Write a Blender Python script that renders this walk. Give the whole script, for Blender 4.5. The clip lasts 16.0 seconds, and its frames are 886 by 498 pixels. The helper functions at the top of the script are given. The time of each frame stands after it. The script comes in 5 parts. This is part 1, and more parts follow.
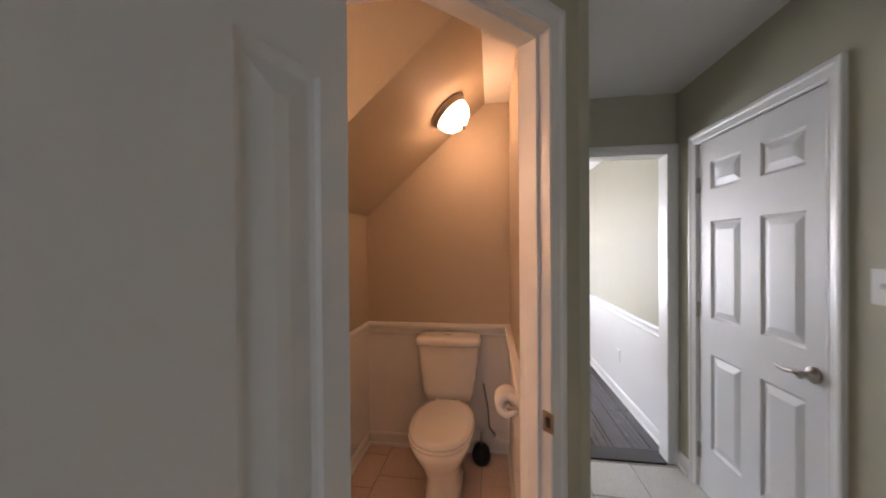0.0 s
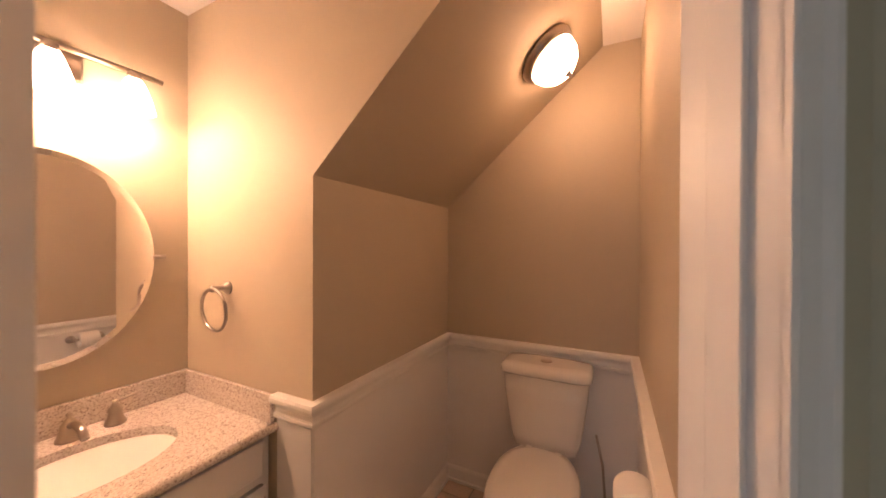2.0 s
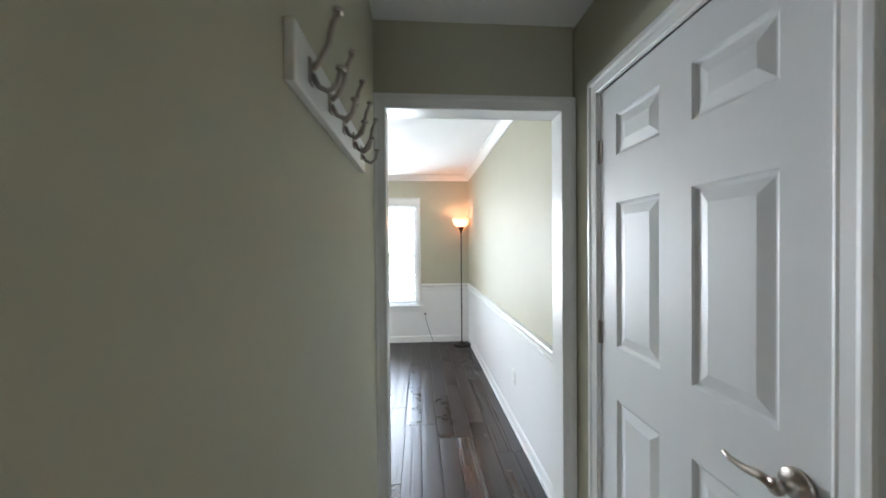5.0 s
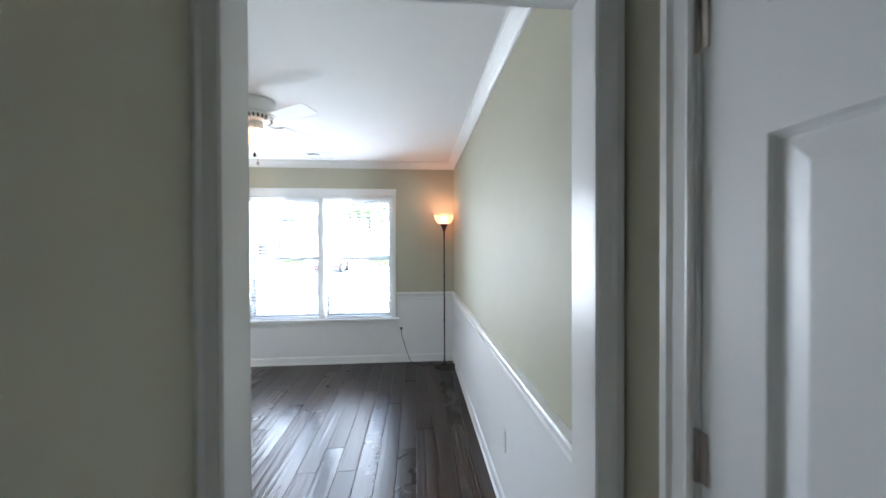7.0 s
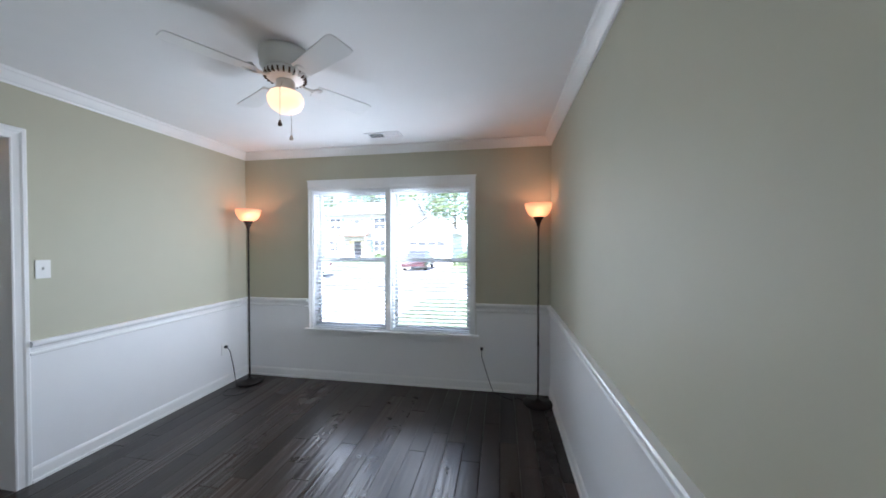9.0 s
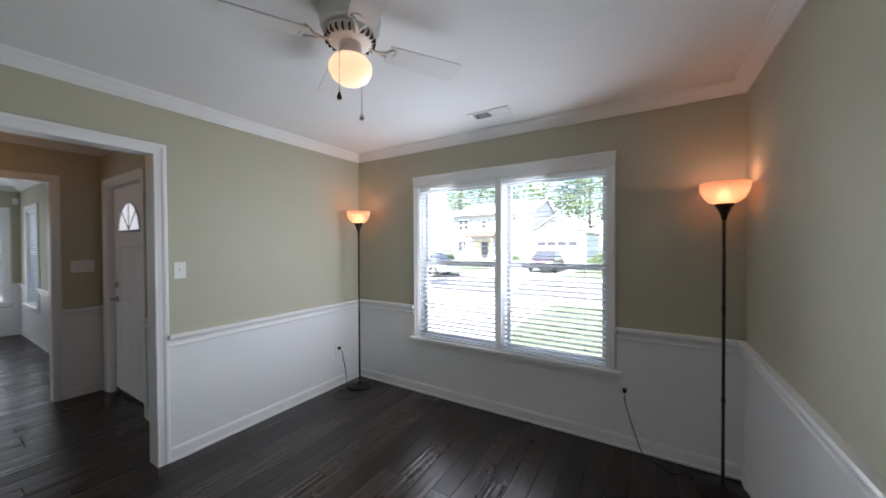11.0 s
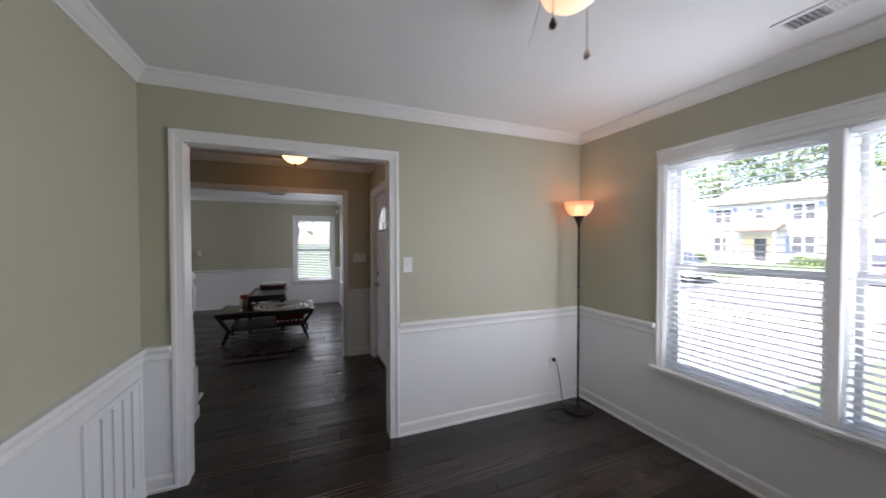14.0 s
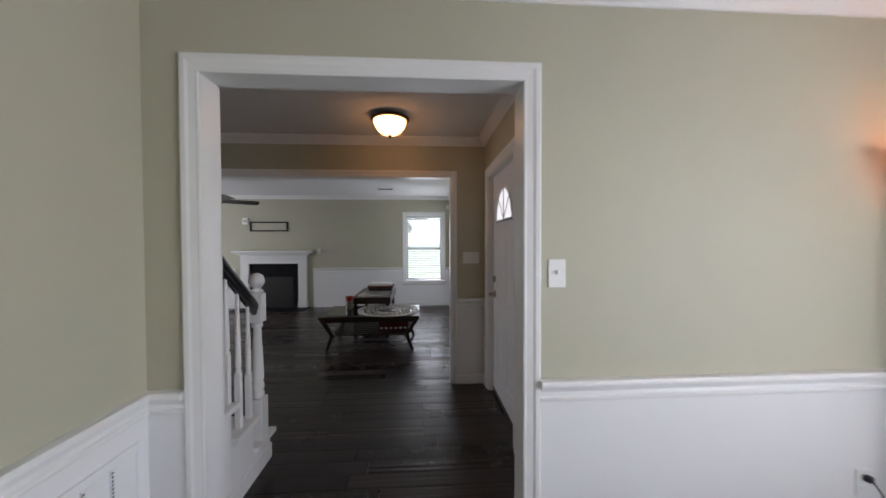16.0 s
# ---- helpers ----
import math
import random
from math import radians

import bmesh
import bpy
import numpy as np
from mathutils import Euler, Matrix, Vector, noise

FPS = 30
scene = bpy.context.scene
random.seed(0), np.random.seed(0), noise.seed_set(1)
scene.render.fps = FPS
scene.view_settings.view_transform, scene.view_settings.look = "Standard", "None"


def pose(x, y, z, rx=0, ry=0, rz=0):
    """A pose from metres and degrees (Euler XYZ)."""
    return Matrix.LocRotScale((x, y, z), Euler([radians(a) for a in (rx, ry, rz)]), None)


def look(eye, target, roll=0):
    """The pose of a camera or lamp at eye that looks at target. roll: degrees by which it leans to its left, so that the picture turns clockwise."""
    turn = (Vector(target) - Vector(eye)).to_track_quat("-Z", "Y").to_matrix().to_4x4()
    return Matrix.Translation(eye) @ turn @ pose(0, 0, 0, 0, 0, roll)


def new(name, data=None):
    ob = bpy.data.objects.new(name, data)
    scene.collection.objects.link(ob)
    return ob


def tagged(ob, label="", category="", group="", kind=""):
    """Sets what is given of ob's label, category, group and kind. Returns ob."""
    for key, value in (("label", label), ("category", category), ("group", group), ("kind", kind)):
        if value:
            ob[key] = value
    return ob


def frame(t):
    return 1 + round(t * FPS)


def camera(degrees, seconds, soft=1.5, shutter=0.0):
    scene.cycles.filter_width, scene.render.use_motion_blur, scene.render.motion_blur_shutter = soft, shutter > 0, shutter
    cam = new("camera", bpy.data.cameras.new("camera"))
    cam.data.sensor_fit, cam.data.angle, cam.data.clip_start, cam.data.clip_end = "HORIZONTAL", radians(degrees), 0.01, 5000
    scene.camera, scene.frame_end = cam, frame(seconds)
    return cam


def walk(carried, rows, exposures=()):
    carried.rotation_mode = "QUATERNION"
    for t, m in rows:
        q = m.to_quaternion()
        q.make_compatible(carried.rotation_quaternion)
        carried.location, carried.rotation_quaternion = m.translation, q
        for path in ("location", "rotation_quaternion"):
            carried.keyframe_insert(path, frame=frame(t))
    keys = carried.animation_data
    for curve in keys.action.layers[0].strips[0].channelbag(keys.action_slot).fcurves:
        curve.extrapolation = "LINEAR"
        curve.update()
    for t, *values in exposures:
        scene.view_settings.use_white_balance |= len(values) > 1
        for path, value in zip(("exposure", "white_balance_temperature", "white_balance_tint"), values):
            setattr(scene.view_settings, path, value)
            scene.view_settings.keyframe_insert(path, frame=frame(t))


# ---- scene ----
cam = camera(105.7, 16.0, soft=1.6, shutter=0.5)
EXPOSURES = [(0.0, 4.8, 6550, 21), (1.0, 4.95, 6600, 22), (3.0, 4.85, 6600, 22), (4.0, 4.83, 6330, 16), (4.6, 4.95, 6180, 11), (5.2, 4.88, 6100, 10), (7.3, 4.15, 5840, 11), (8.7, 3.48, 5820, 13), (10.8, 2.95, 6200, 15), (12.5, 3.05, 6400, 18), (14.5, 2.95, 6430, 19), (16.0, 3.32, 6450, 19)]
PATH = [
    (0, (0.257, 0.191, 1.453), (-0.025, 2.171, 1.44), -0.4),
    (0.5, (0.305, 0.338, 1.425), (-0.171, 2.28, 1.432), -0.3),
    (1, (0.342, 0.433, 1.429), (-0.34, 2.313, 1.436), -0.3),
    (1.5, (0.311, 0.552, 1.425), (-0.521, 2.37, 1.42), 0.1),
    (2, (0.264, 0.69, 1.435), (-0.634, 2.478, 1.426), 0.2),
    (2.5, (0.254, 0.745, 1.44), (-0.638, 2.534, 1.43), 0.3),
    (3, (0.274, 0.754, 1.424), (-0.433, 2.625, 1.433), -0.0),
    (3.5, (0.357, 0.762, 1.426), (-0.123, 2.704, 1.442), -0.3),
    (4, (0.496, 0.792, 1.437), (0.241, 2.776, 1.425), -0.7),
    (4.5, (0.642, 0.911, 1.44), (0.605, 2.91, 1.43), -0.5),
    (5, (0.743, 1.06, 1.431), (0.883, 3.055, 1.409), -0.5),
    (7.5, (1.047, 2.083, 1.432), (1.209, 4.076, 1.415), -0.2),
    (8, (1.075, 2.305, 1.424), (1.072, 4.305, 1.403), -0.5),
    (8.5, (1.044, 2.514, 1.436), (0.868, 4.507, 1.412), -0.3),
    (11, (0.962, 3.316, 1.464), (-0.081, 5.022, 1.439), -0.3),
    (11.5, (0.955, 3.394, 1.467), (-0.242, 4.996, 1.447), -0.3),
    (12, (0.967, 3.47, 1.463), (-0.393, 4.935, 1.445), -0.3),
    (12.5, (0.979, 3.515, 1.456), (-0.531, 4.827, 1.44), -0.2),
    (13, (0.97, 3.539, 1.45), (-0.677, 4.673, 1.43), -0.2),
    (13.5, (0.847, 3.586, 1.44), (-0.912, 4.537, 1.412), -0.1),
    (14, (0.648, 3.622, 1.466), (-1.2, 4.386, 1.427), -0.1),
    (14.5, (0.423, 3.691, 1.437), (-1.488, 4.279, 1.396), -0.3),
    (15, (0.16, 3.767, 1.44), (-1.798, 4.171, 1.397), -0.2),
    (15.5, (-0.163, 3.771, 1.425), (-2.149, 4.002, 1.382), -0.2),
    (16, (-0.465, 3.795, 1.425), (-2.461, 3.921, 1.386), -0.2),
]
walk(cam, [(t, look(eye, target, roll)) for t, eye, target, roll in PATH], EXPOSURES)

# ---- world and sun ----
SUN_EL, SUN_AZ = 52.0, 200.0
world = bpy.data.worlds.new("world")
scene.world = world
world.use_nodes = True
wn = world.node_tree
sky = wn.nodes.new("ShaderNodeTexSky")
sky.sky_type, sky.sun_disc = "NISHITA", False
sky.sun_elevation, sky.sun_rotation = radians(SUN_EL), radians(SUN_AZ)
wn.links.new(sky.outputs[0], wn.nodes["Background"].inputs[0])
wn.nodes["Background"].inputs[1].default_value = 0.11
sun_dir = Vector((math.sin(radians(SUN_AZ)) * math.cos(radians(SUN_EL)), math.cos(radians(SUN_AZ)) * math.cos(radians(SUN_EL)), math.sin(radians(SUN_EL))))
sun = new("sun", bpy.data.lights.new("sun", "SUN"))
sun.data.energy, sun.data.angle, sun.data.color = 3.3, radians(0.5), (1.0, 0.95, 0.88)
sun.matrix_world = look(sun_dir * 50, (0, 0, 0))

WARM = (1.0, 0.38, 0.22)


def bulb(name, place, watts, size=0.012, color=WARM):
    lamp = new(name, bpy.data.lights.new(name, "POINT"))
    lamp.data.energy, lamp.data.shadow_soft_size, lamp.data.color = watts, size, color
    lamp.location = place
    return lamp


LAMP_L, LAMP_R, FAN = (-1.60, 5.83), (1.338, 5.83), (-0.12, 4.34)
bulb("bulb_lamp", (*LAMP_L, 1.795), 0.115)
bulb("bulb_lamp", (*LAMP_R, 1.795), 0.115)
for y, watts in ((0.87, 0.29), (1.08, 0.27), (1.29, 0.15)):
    bulb("bulb_vanity", (-1.30, y - 0.03, 1.925), watts, 0.025, (1.0, 0.60, 0.36))


def day(name, place, target, w, h, watts):
    """Sky light in a window opening; also serves the unseen added fills."""
    lamp = new(name, bpy.data.lights.new(name, "AREA"))
    lamp.data.shape, lamp.data.size, lamp.data.size_y = "RECTANGLE", w, h
    lamp.data.energy, lamp.data.color = watts, (0.89, 0.95, 1.0)
    lamp.matrix_world = look(place, target)


for x in (-0.56, 0.28):
    day("daylight_dining_window", (x, 5.93, 1.28), (x - 1.55, 2.95, 1.74), 0.76, 1.42, 1.65)
day("daylight_dining_blind", (-0.14, 6.197, 1.28), (-0.14, 0, 1.26), 1.64, 1.45, 2.0)
# unseen fill added behind the start to brighten the hall, no known window
day("hall_fill_light", (0.07, -1.59, 1.2), (0.07, 0, 1.2), 0.84, 1.8, 0.205)
day("daylight_far_window", (-8.03, 3.845, 1.30), (0, 3.845, 1.28), 0.78, 1.44, 0.7)
day("daylight_far_blind", (-8.207, 3.845, 1.30), (0, 3.845, 1.28), 0.80, 1.47, 0.25)
day("daylight_side_window", (-7.15, 4.41, 1.30), (-7.15, 0, 1.28), 0.78, 1.44, 0.7)
# unseen south fill, added because the living room came out too dark
day("living_fill_light", (-6.0, -1.99, 1.25), (-6.0, 0, 1.25), 2.4, 1.7, 4.8)


# ---- materials ----
def material(name, color, rough=0.5, metal=0.0, spread=0.06, scale=6.0, fine=140.0, bump=0.02, depth=0.004, random_spread=0.0, coat=0.0, stretch=(1, 1, 1), emit=0.0, emit_color=None, alpha=1.0):
    m = bpy.data.materials.new(name)
    m.use_nodes = True
    n, l = m.node_tree.nodes, m.node_tree.links
    b = n["Principled BSDF"]
    b.inputs["Metallic"].default_value = metal
    b.inputs["Roughness"].default_value = rough
    b.inputs["Coat Weight"].default_value = coat
    co = n.new("ShaderNodeTexCoord")
    mp = n.new("ShaderNodeMapping")
    mp.inputs["Scale"].default_value = stretch
    l.new(co.outputs["Object"], mp.inputs[0])
    big, small = n.new("ShaderNodeTexNoise"), n.new("ShaderNodeTexNoise")
    big.inputs["Scale"].default_value, small.inputs["Scale"].default_value = scale, fine
    big.inputs["Detail"].default_value = 4
    l.new(mp.outputs[0], big.inputs[0])
    l.new(mp.outputs[0], small.inputs[0])
    mix = n.new("ShaderNodeMix")
    mix.data_type = "RGBA"
    c = Vector(color)
    mix.inputs[6].default_value = (*[max(0, v * (1 - spread)) for v in c], 1)
    mix.inputs[7].default_value = (*[min(1, v * (1 + spread)) for v in c], 1)
    l.new(big.outputs[0], mix.inputs[0])
    out = mix.outputs[2]
    if random_spread:
        info, hsv, ma = n.new("ShaderNodeObjectInfo"), n.new("ShaderNodeHueSaturation"), n.new("ShaderNodeMapRange")
        ma.inputs[3].default_value, ma.inputs[4].default_value = 1 - random_spread, 1 + random_spread
        l.new(info.outputs["Random"], ma.inputs[0])
        l.new(ma.outputs[0], hsv.inputs["Value"])
        l.new(out, hsv.inputs["Color"])
        out = hsv.outputs[0]
    l.new(out, b.inputs["Base Color"])
    rr = n.new("ShaderNodeMapRange")
    rr.inputs[3].default_value, rr.inputs[4].default_value = max(0.02, rough * 0.85), min(1, rough * 1.15)
    l.new(small.outputs[0], rr.inputs[0])
    l.new(rr.outputs[0], b.inputs["Roughness"])
    if bump:
        bp = n.new("ShaderNodeBump")
        bp.inputs["Strength"].default_value, bp.inputs["Distance"].default_value = bump, depth
        l.new(small.outputs[0], bp.inputs["Height"])
        l.new(bp.outputs[0], b.inputs["Normal"])
    if emit:
        b.inputs["Emission Color"].default_value = (*(emit_color or color), 1)
        b.inputs["Emission Strength"].default_value = emit
    return m


SAGE = material("sage_wall_paint", (0.47, 0.455, 0.35), 0.62, spread=0.03, fine=220, bump=0.12, depth=0.002)
BEIGE = material("beige_wall_paint", (0.50, 0.435, 0.34), 0.62, spread=0.03, fine=220, bump=0.12, depth=0.002)
WHITE = material("white_semigloss_paint", (0.80, 0.80, 0.79), 0.32, spread=0.02, fine=60, bump=0.03, depth=0.002)
WAINSCOT = material("white_wainscot_paint", (0.80, 0.80, 0.80), 0.45, spread=0.02, fine=180, bump=0.08, depth=0.002)
CEIL = material("white_ceiling_paint", (0.80, 0.80, 0.80), 0.85, spread=0.02, fine=260, bump=0.1, depth=0.002)
DOORPAINT = material("white_door_paint", (0.78, 0.79, 0.80), 0.40, spread=0.02, scale=4, fine=90, bump=0.05, depth=0.002, stretch=(3, 3, 0.5))
NICKEL = material("brushed_nickel", (0.46, 0.41, 0.37), 0.30, 1.0, 0.05, fine=300, bump=0.02)
BRONZE = material("bronze_metal", (0.10, 0.065, 0.045), 0.38, 0.9, 0.1, bump=0.02)
BLACKM = material("black_brown_metal", (0.022, 0.018, 0.016), 0.4, 0.5, 0.1, bump=0.02)
CERAMIC = material("white_glazed_ceramic", (0.82, 0.80, 0.77), 0.08, spread=0.01, bump=0.0, coat=0.4)
PLASTIC = material("white_plastic", (0.80, 0.80, 0.78), 0.4, spread=0.02, bump=0.0)
BLACKP = material("black_plastic", (0.012, 0.012, 0.012), 0.5, spread=0.1, bump=0.02)
PAPER = material("white_tissue_paper", (0.85, 0.83, 0.80), 0.9, spread=0.03, fine=160, bump=0.3)
DARKWOOD = material("espresso_wood", (0.030, 0.017, 0.012), 0.32, spread=0.3, scale=3, fine=60, bump=0.05, stretch=(1, 8, 8))
GROUT = material("grey_grout", (0.36, 0.34, 0.31), 0.9, spread=0.1, bump=0.2)
SUBFLOOR = material("dark_floor_joint", (0.010, 0.007, 0.006), 0.7, spread=0.2, bump=0.1)
TILE = material("beige_floor_tile", (0.62, 0.59, 0.54), 0.28, spread=0.07, scale=9, fine=90, bump=0.05, random_spread=0.05)
# beige tile turned pinkish: the powder room's warm lamplight is in the colour
WARMTILE = material("lamp_warmed_floor_tile", (0.60, 0.47, 0.40), 0.28, spread=0.07, scale=9, fine=90, bump=0.05, random_spread=0.05)
SLAT = material("white_blind_slat", (0.80, 0.80, 0.80), 0.45, spread=0.01, bump=0.0)


def see_through(m, share, tint):
    """Lets part of the light through a thin sheet."""
    n, l = m.node_tree.nodes, m.node_tree.links
    tr, mix = n.new("ShaderNodeBsdfTranslucent"), n.new("ShaderNodeMixShader")
    tr.inputs[0].default_value = (*tint, 1)
    mix.inputs[0].default_value = share
    l.new(n["Principled BSDF"].outputs[0], mix.inputs[1])
    l.new(tr.outputs[0], mix.inputs[2])
    l.new(mix.outputs[0], n["Material Output"].inputs[0])


see_through(SLAT, 0.7, (0.95, 0.96, 0.97))
VINYL = material("white_vinyl", (0.82, 0.82, 0.83), 0.35, spread=0.01, bump=0.0)
THRESH = material("dark_threshold_wood", (0.02, 0.013, 0.01), 0.4, spread=0.3, bump=0.1)
BLACKSTONE = material("black_slate", (0.008, 0.008, 0.009), 0.6, spread=0.3, bump=0.1)
BLACKSTONE.node_tree.nodes["Principled BSDF"].inputs["Specular IOR Level"].default_value = 0.12


def wood_floor():
    m = material("hand_scraped_dark_wood", (0.026, 0.0172, 0.0135), 0.34, spread=0.6, scale=2.2, fine=40, bump=0.0, random_spread=0.5, stretch=(9, 0.9, 1))
    n, l = m.node_tree.nodes, m.node_tree.links
    b = n["Principled BSDF"]
    info, mul = n.new("ShaderNodeObjectInfo"), n.new("ShaderNodeMath")
    mul.operation = "MULTIPLY"
    mul.inputs[1].default_value = 60
    l.new(info.outputs["Random"], mul.inputs[0])
    co = n.new("ShaderNodeTexCoord")

    def relief(stretch, detail, lower):
        mp, add, tex = n.new("ShaderNodeMapping"), n.new("ShaderNodeVectorMath"), n.new("ShaderNodeTexNoise")
        mp.inputs["Scale"].default_value = stretch
        add.operation = "ADD"
        l.new(co.outputs["Object"], mp.inputs[0])
        l.new(mp.outputs[0], add.inputs[0])
        l.new(mul.outputs[0], add.inputs[1])
        tex.inputs["Scale"].default_value, tex.inputs["Detail"].default_value = 1.0, detail
        l.new(add.outputs[0], tex.inputs[0])
        bp = n.new("ShaderNodeBump")
        bp.inputs["Distance"].default_value = lower
        l.new(tex.outputs[0], bp.inputs["Height"])
        return bp
    # long scrape marks, strong on some boards only, over a faint cross wave
    long_marks = relief((42.0, 0.8, 1), 1.0, 0.014)
    sel = n.new("ShaderNodeMapRange")
    sel.inputs[1].default_value, sel.inputs[2].default_value = 0.45, 1.0
    sel.inputs[3].default_value, sel.inputs[4].default_value = 0.10, 0.7
    l.new(info.outputs["Random"], sel.inputs[0])
    l.new(sel.outputs[0], long_marks.inputs["Strength"])
    wave = relief((5.0, 7.0, 1), 1.0, 0.004)
    wave.inputs["Strength"].default_value = 0.22
    l.new(long_marks.outputs[0], wave.inputs["Normal"])
    l.new(wave.outputs[0], b.inputs["Normal"])
    # each board has a sheen of its own, dulled in worn patches
    sheen, worn, patch, both = n.new("ShaderNodeMapRange"), n.new("ShaderNodeTexNoise"), n.new("ShaderNodeMapRange"), n.new("ShaderNodeMath")
    frac = n.new("ShaderNodeMath")
    frac.operation, both.operation = "FRACT", "ADD"
    l.new(mul.outputs[0], frac.inputs[0])
    l.new(frac.outputs[0], sheen.inputs[0])
    sheen.inputs[3].default_value, sheen.inputs[4].default_value = 0.22, 0.38
    l.new(co.outputs["Object"], worn.inputs[0])
    worn.inputs["Scale"].default_value, worn.inputs["Detail"].default_value = 7.0, 3.0
    l.new(worn.outputs[0], patch.inputs[0])
    patch.inputs[1].default_value, patch.inputs[2].default_value = 0.35, 0.7
    patch.inputs[3].default_value, patch.inputs[4].default_value = 0.0, 0.04
    l.new(sheen.outputs[0], both.inputs[0])
    l.new(patch.outputs[0], both.inputs[1])
    l.new(both.outputs[0], b.inputs["Roughness"])
    return m


WOOD = wood_floor()


def granite():
    m = material("speckled_granite", (0.45, 0.38, 0.33), 0.15, spread=0.1, bump=0.0, coat=0.3)
    n, l = m.node_tree.nodes, m.node_tree.links
    b = n["Principled BSDF"]
    co = n.new("ShaderNodeTexCoord")
    v = n.new("ShaderNodeTexVoronoi")
    v.inputs["Scale"].default_value = 260
    l.new(co.outputs["Object"], v.inputs[0])
    sep, ramp = n.new("ShaderNodeSeparateColor"), n.new("ShaderNodeValToRGB")
    l.new(v.outputs["Color"], sep.inputs[0])
    l.new(sep.outputs[0], ramp.inputs[0])
    ramp.color_ramp.interpolation = "LINEAR"
    for i, (p, c) in enumerate([(0, (0.20, 0.15, 0.13)), (0.08, (0.42, 0.34, 0.30)), (0.32, (0.58, 0.52, 0.48)), (0.62, (0.72, 0.67, 0.63))]):
        e = ramp.color_ramp.elements[i] if i < 2 else ramp.color_ramp.elements.new(p)
        e.position, e.color = p, (*c, 1)
    l.new(ramp.outputs[0], b.inputs["Base Color"])
    return m


GRANITE = granite()


def glow(name, color, strength, base=(0.85, 0.8, 0.72)):
    return material(name, base, 0.35, spread=0.02, bump=0.0, emit=strength, emit_color=color)


def clear_glass():
    m = bpy.data.materials.new("window_glass")
    m.use_nodes = True
    n, l = m.node_tree.nodes, m.node_tree.links
    n.remove(n["Principled BSDF"])
    tr, gl, mix, fr = n.new("ShaderNodeBsdfTransparent"), n.new("ShaderNodeBsdfGlossy"), n.new("ShaderNodeMixShader"), n.new("ShaderNodeFresnel")
    gl.inputs["Roughness"].default_value = 0.02
    l.new(fr.outputs[0], mix.inputs[0])
    l.new(tr.outputs[0], mix.inputs[1])
    l.new(gl.outputs[0], mix.inputs[2])
    l.new(mix.outputs[0], n["Material Output"].inputs[0])
    return m


GLASS = clear_glass()


def mirror_mat():
    m = material("silvered_mirror", (0.9, 0.9, 0.9), 0.02, 1.0, 0.0, bump=0.0)
    m.node_tree.nodes["Principled BSDF"].inputs["Roughness"].default_value = 0.01
    return m


MIRROR = mirror_mat()


def amber_glass():
    m = material("frosted_amber_glass", (0.82, 0.66, 0.54), 0.3, spread=0.05, scale=14, bump=0.0, emit=0.02, emit_color=(1.0, 0.55, 0.28))
    n, l = m.node_tree.nodes, m.node_tree.links
    tr, mix = n.new("ShaderNodeBsdfTranslucent"), n.new("ShaderNodeMixShader")
    tr.inputs[0].default_value = (0.95, 0.66, 0.54, 1)
    mix.inputs[0].default_value = 0.55
    l.new(n["Principled BSDF"].outputs[0], mix.inputs[1])
    l.new(tr.outputs[0], mix.inputs[2])
    clear, thin = n.new("ShaderNodeBsdfTransparent"), n.new("ShaderNodeMixShader")
    clear.inputs[0].default_value = (1.0, 0.9, 0.78, 1)
    thin.inputs[0].default_value = 0.22
    l.new(mix.outputs[0], thin.inputs[1])
    l.new(clear.outputs[0], thin.inputs[2])
    l.new(thin.outputs[0], n["Material Output"].inputs[0])
    return m


TORCH = amber_glass()
BULB = glow("lit_bulb", (1.0, 0.62, 0.36), 3.0)
FANGLOBE = glow("frosted_fan_globe", (1.0, 0.55, 0.30), 0.16)
FOYERGLOBE = glow("frosted_ceiling_bowl", (1.0, 0.46, 0.15), 0.66)
POWDERGLOBE = glow("frosted_powder_bowl", (1.0, 0.55, 0.29), 1.0)
VANITYGLOBE = glow("frosted_vanity_shade", (1.0, 0.62, 0.38), 0.9)


# ---- mesh helpers ----
def box(bm, lo, hi, bev=0.0):
    lo, hi = [min(a, b) for a, b in zip(lo, hi)], [max(a, b) for a, b in zip(lo, hi)]
    vs = [bm.verts.new((hi[0] if i & 1 else lo[0], hi[1] if i & 2 else lo[1], hi[2] if i & 4 else lo[2])) for i in range(8)]
    fs = [bm.faces.new([vs[i] for i in q]) for q in ((0, 2, 3, 1), (4, 5, 7, 6), (0, 1, 5, 4), (2, 6, 7, 3), (0, 4, 6, 2), (1, 3, 7, 5))]
    if bev:
        es = {e for f in fs for e in f.edges}
        bmesh.ops.bevel(bm, geom=list(es), offset=bev, segments=2, profile=0.5, affect="EDGES")
    return bm


def boxes(*items, bev=0.0):
    bm = bmesh.new()
    for lo, hi in items:
        box(bm, lo, hi, bev)
    return bm


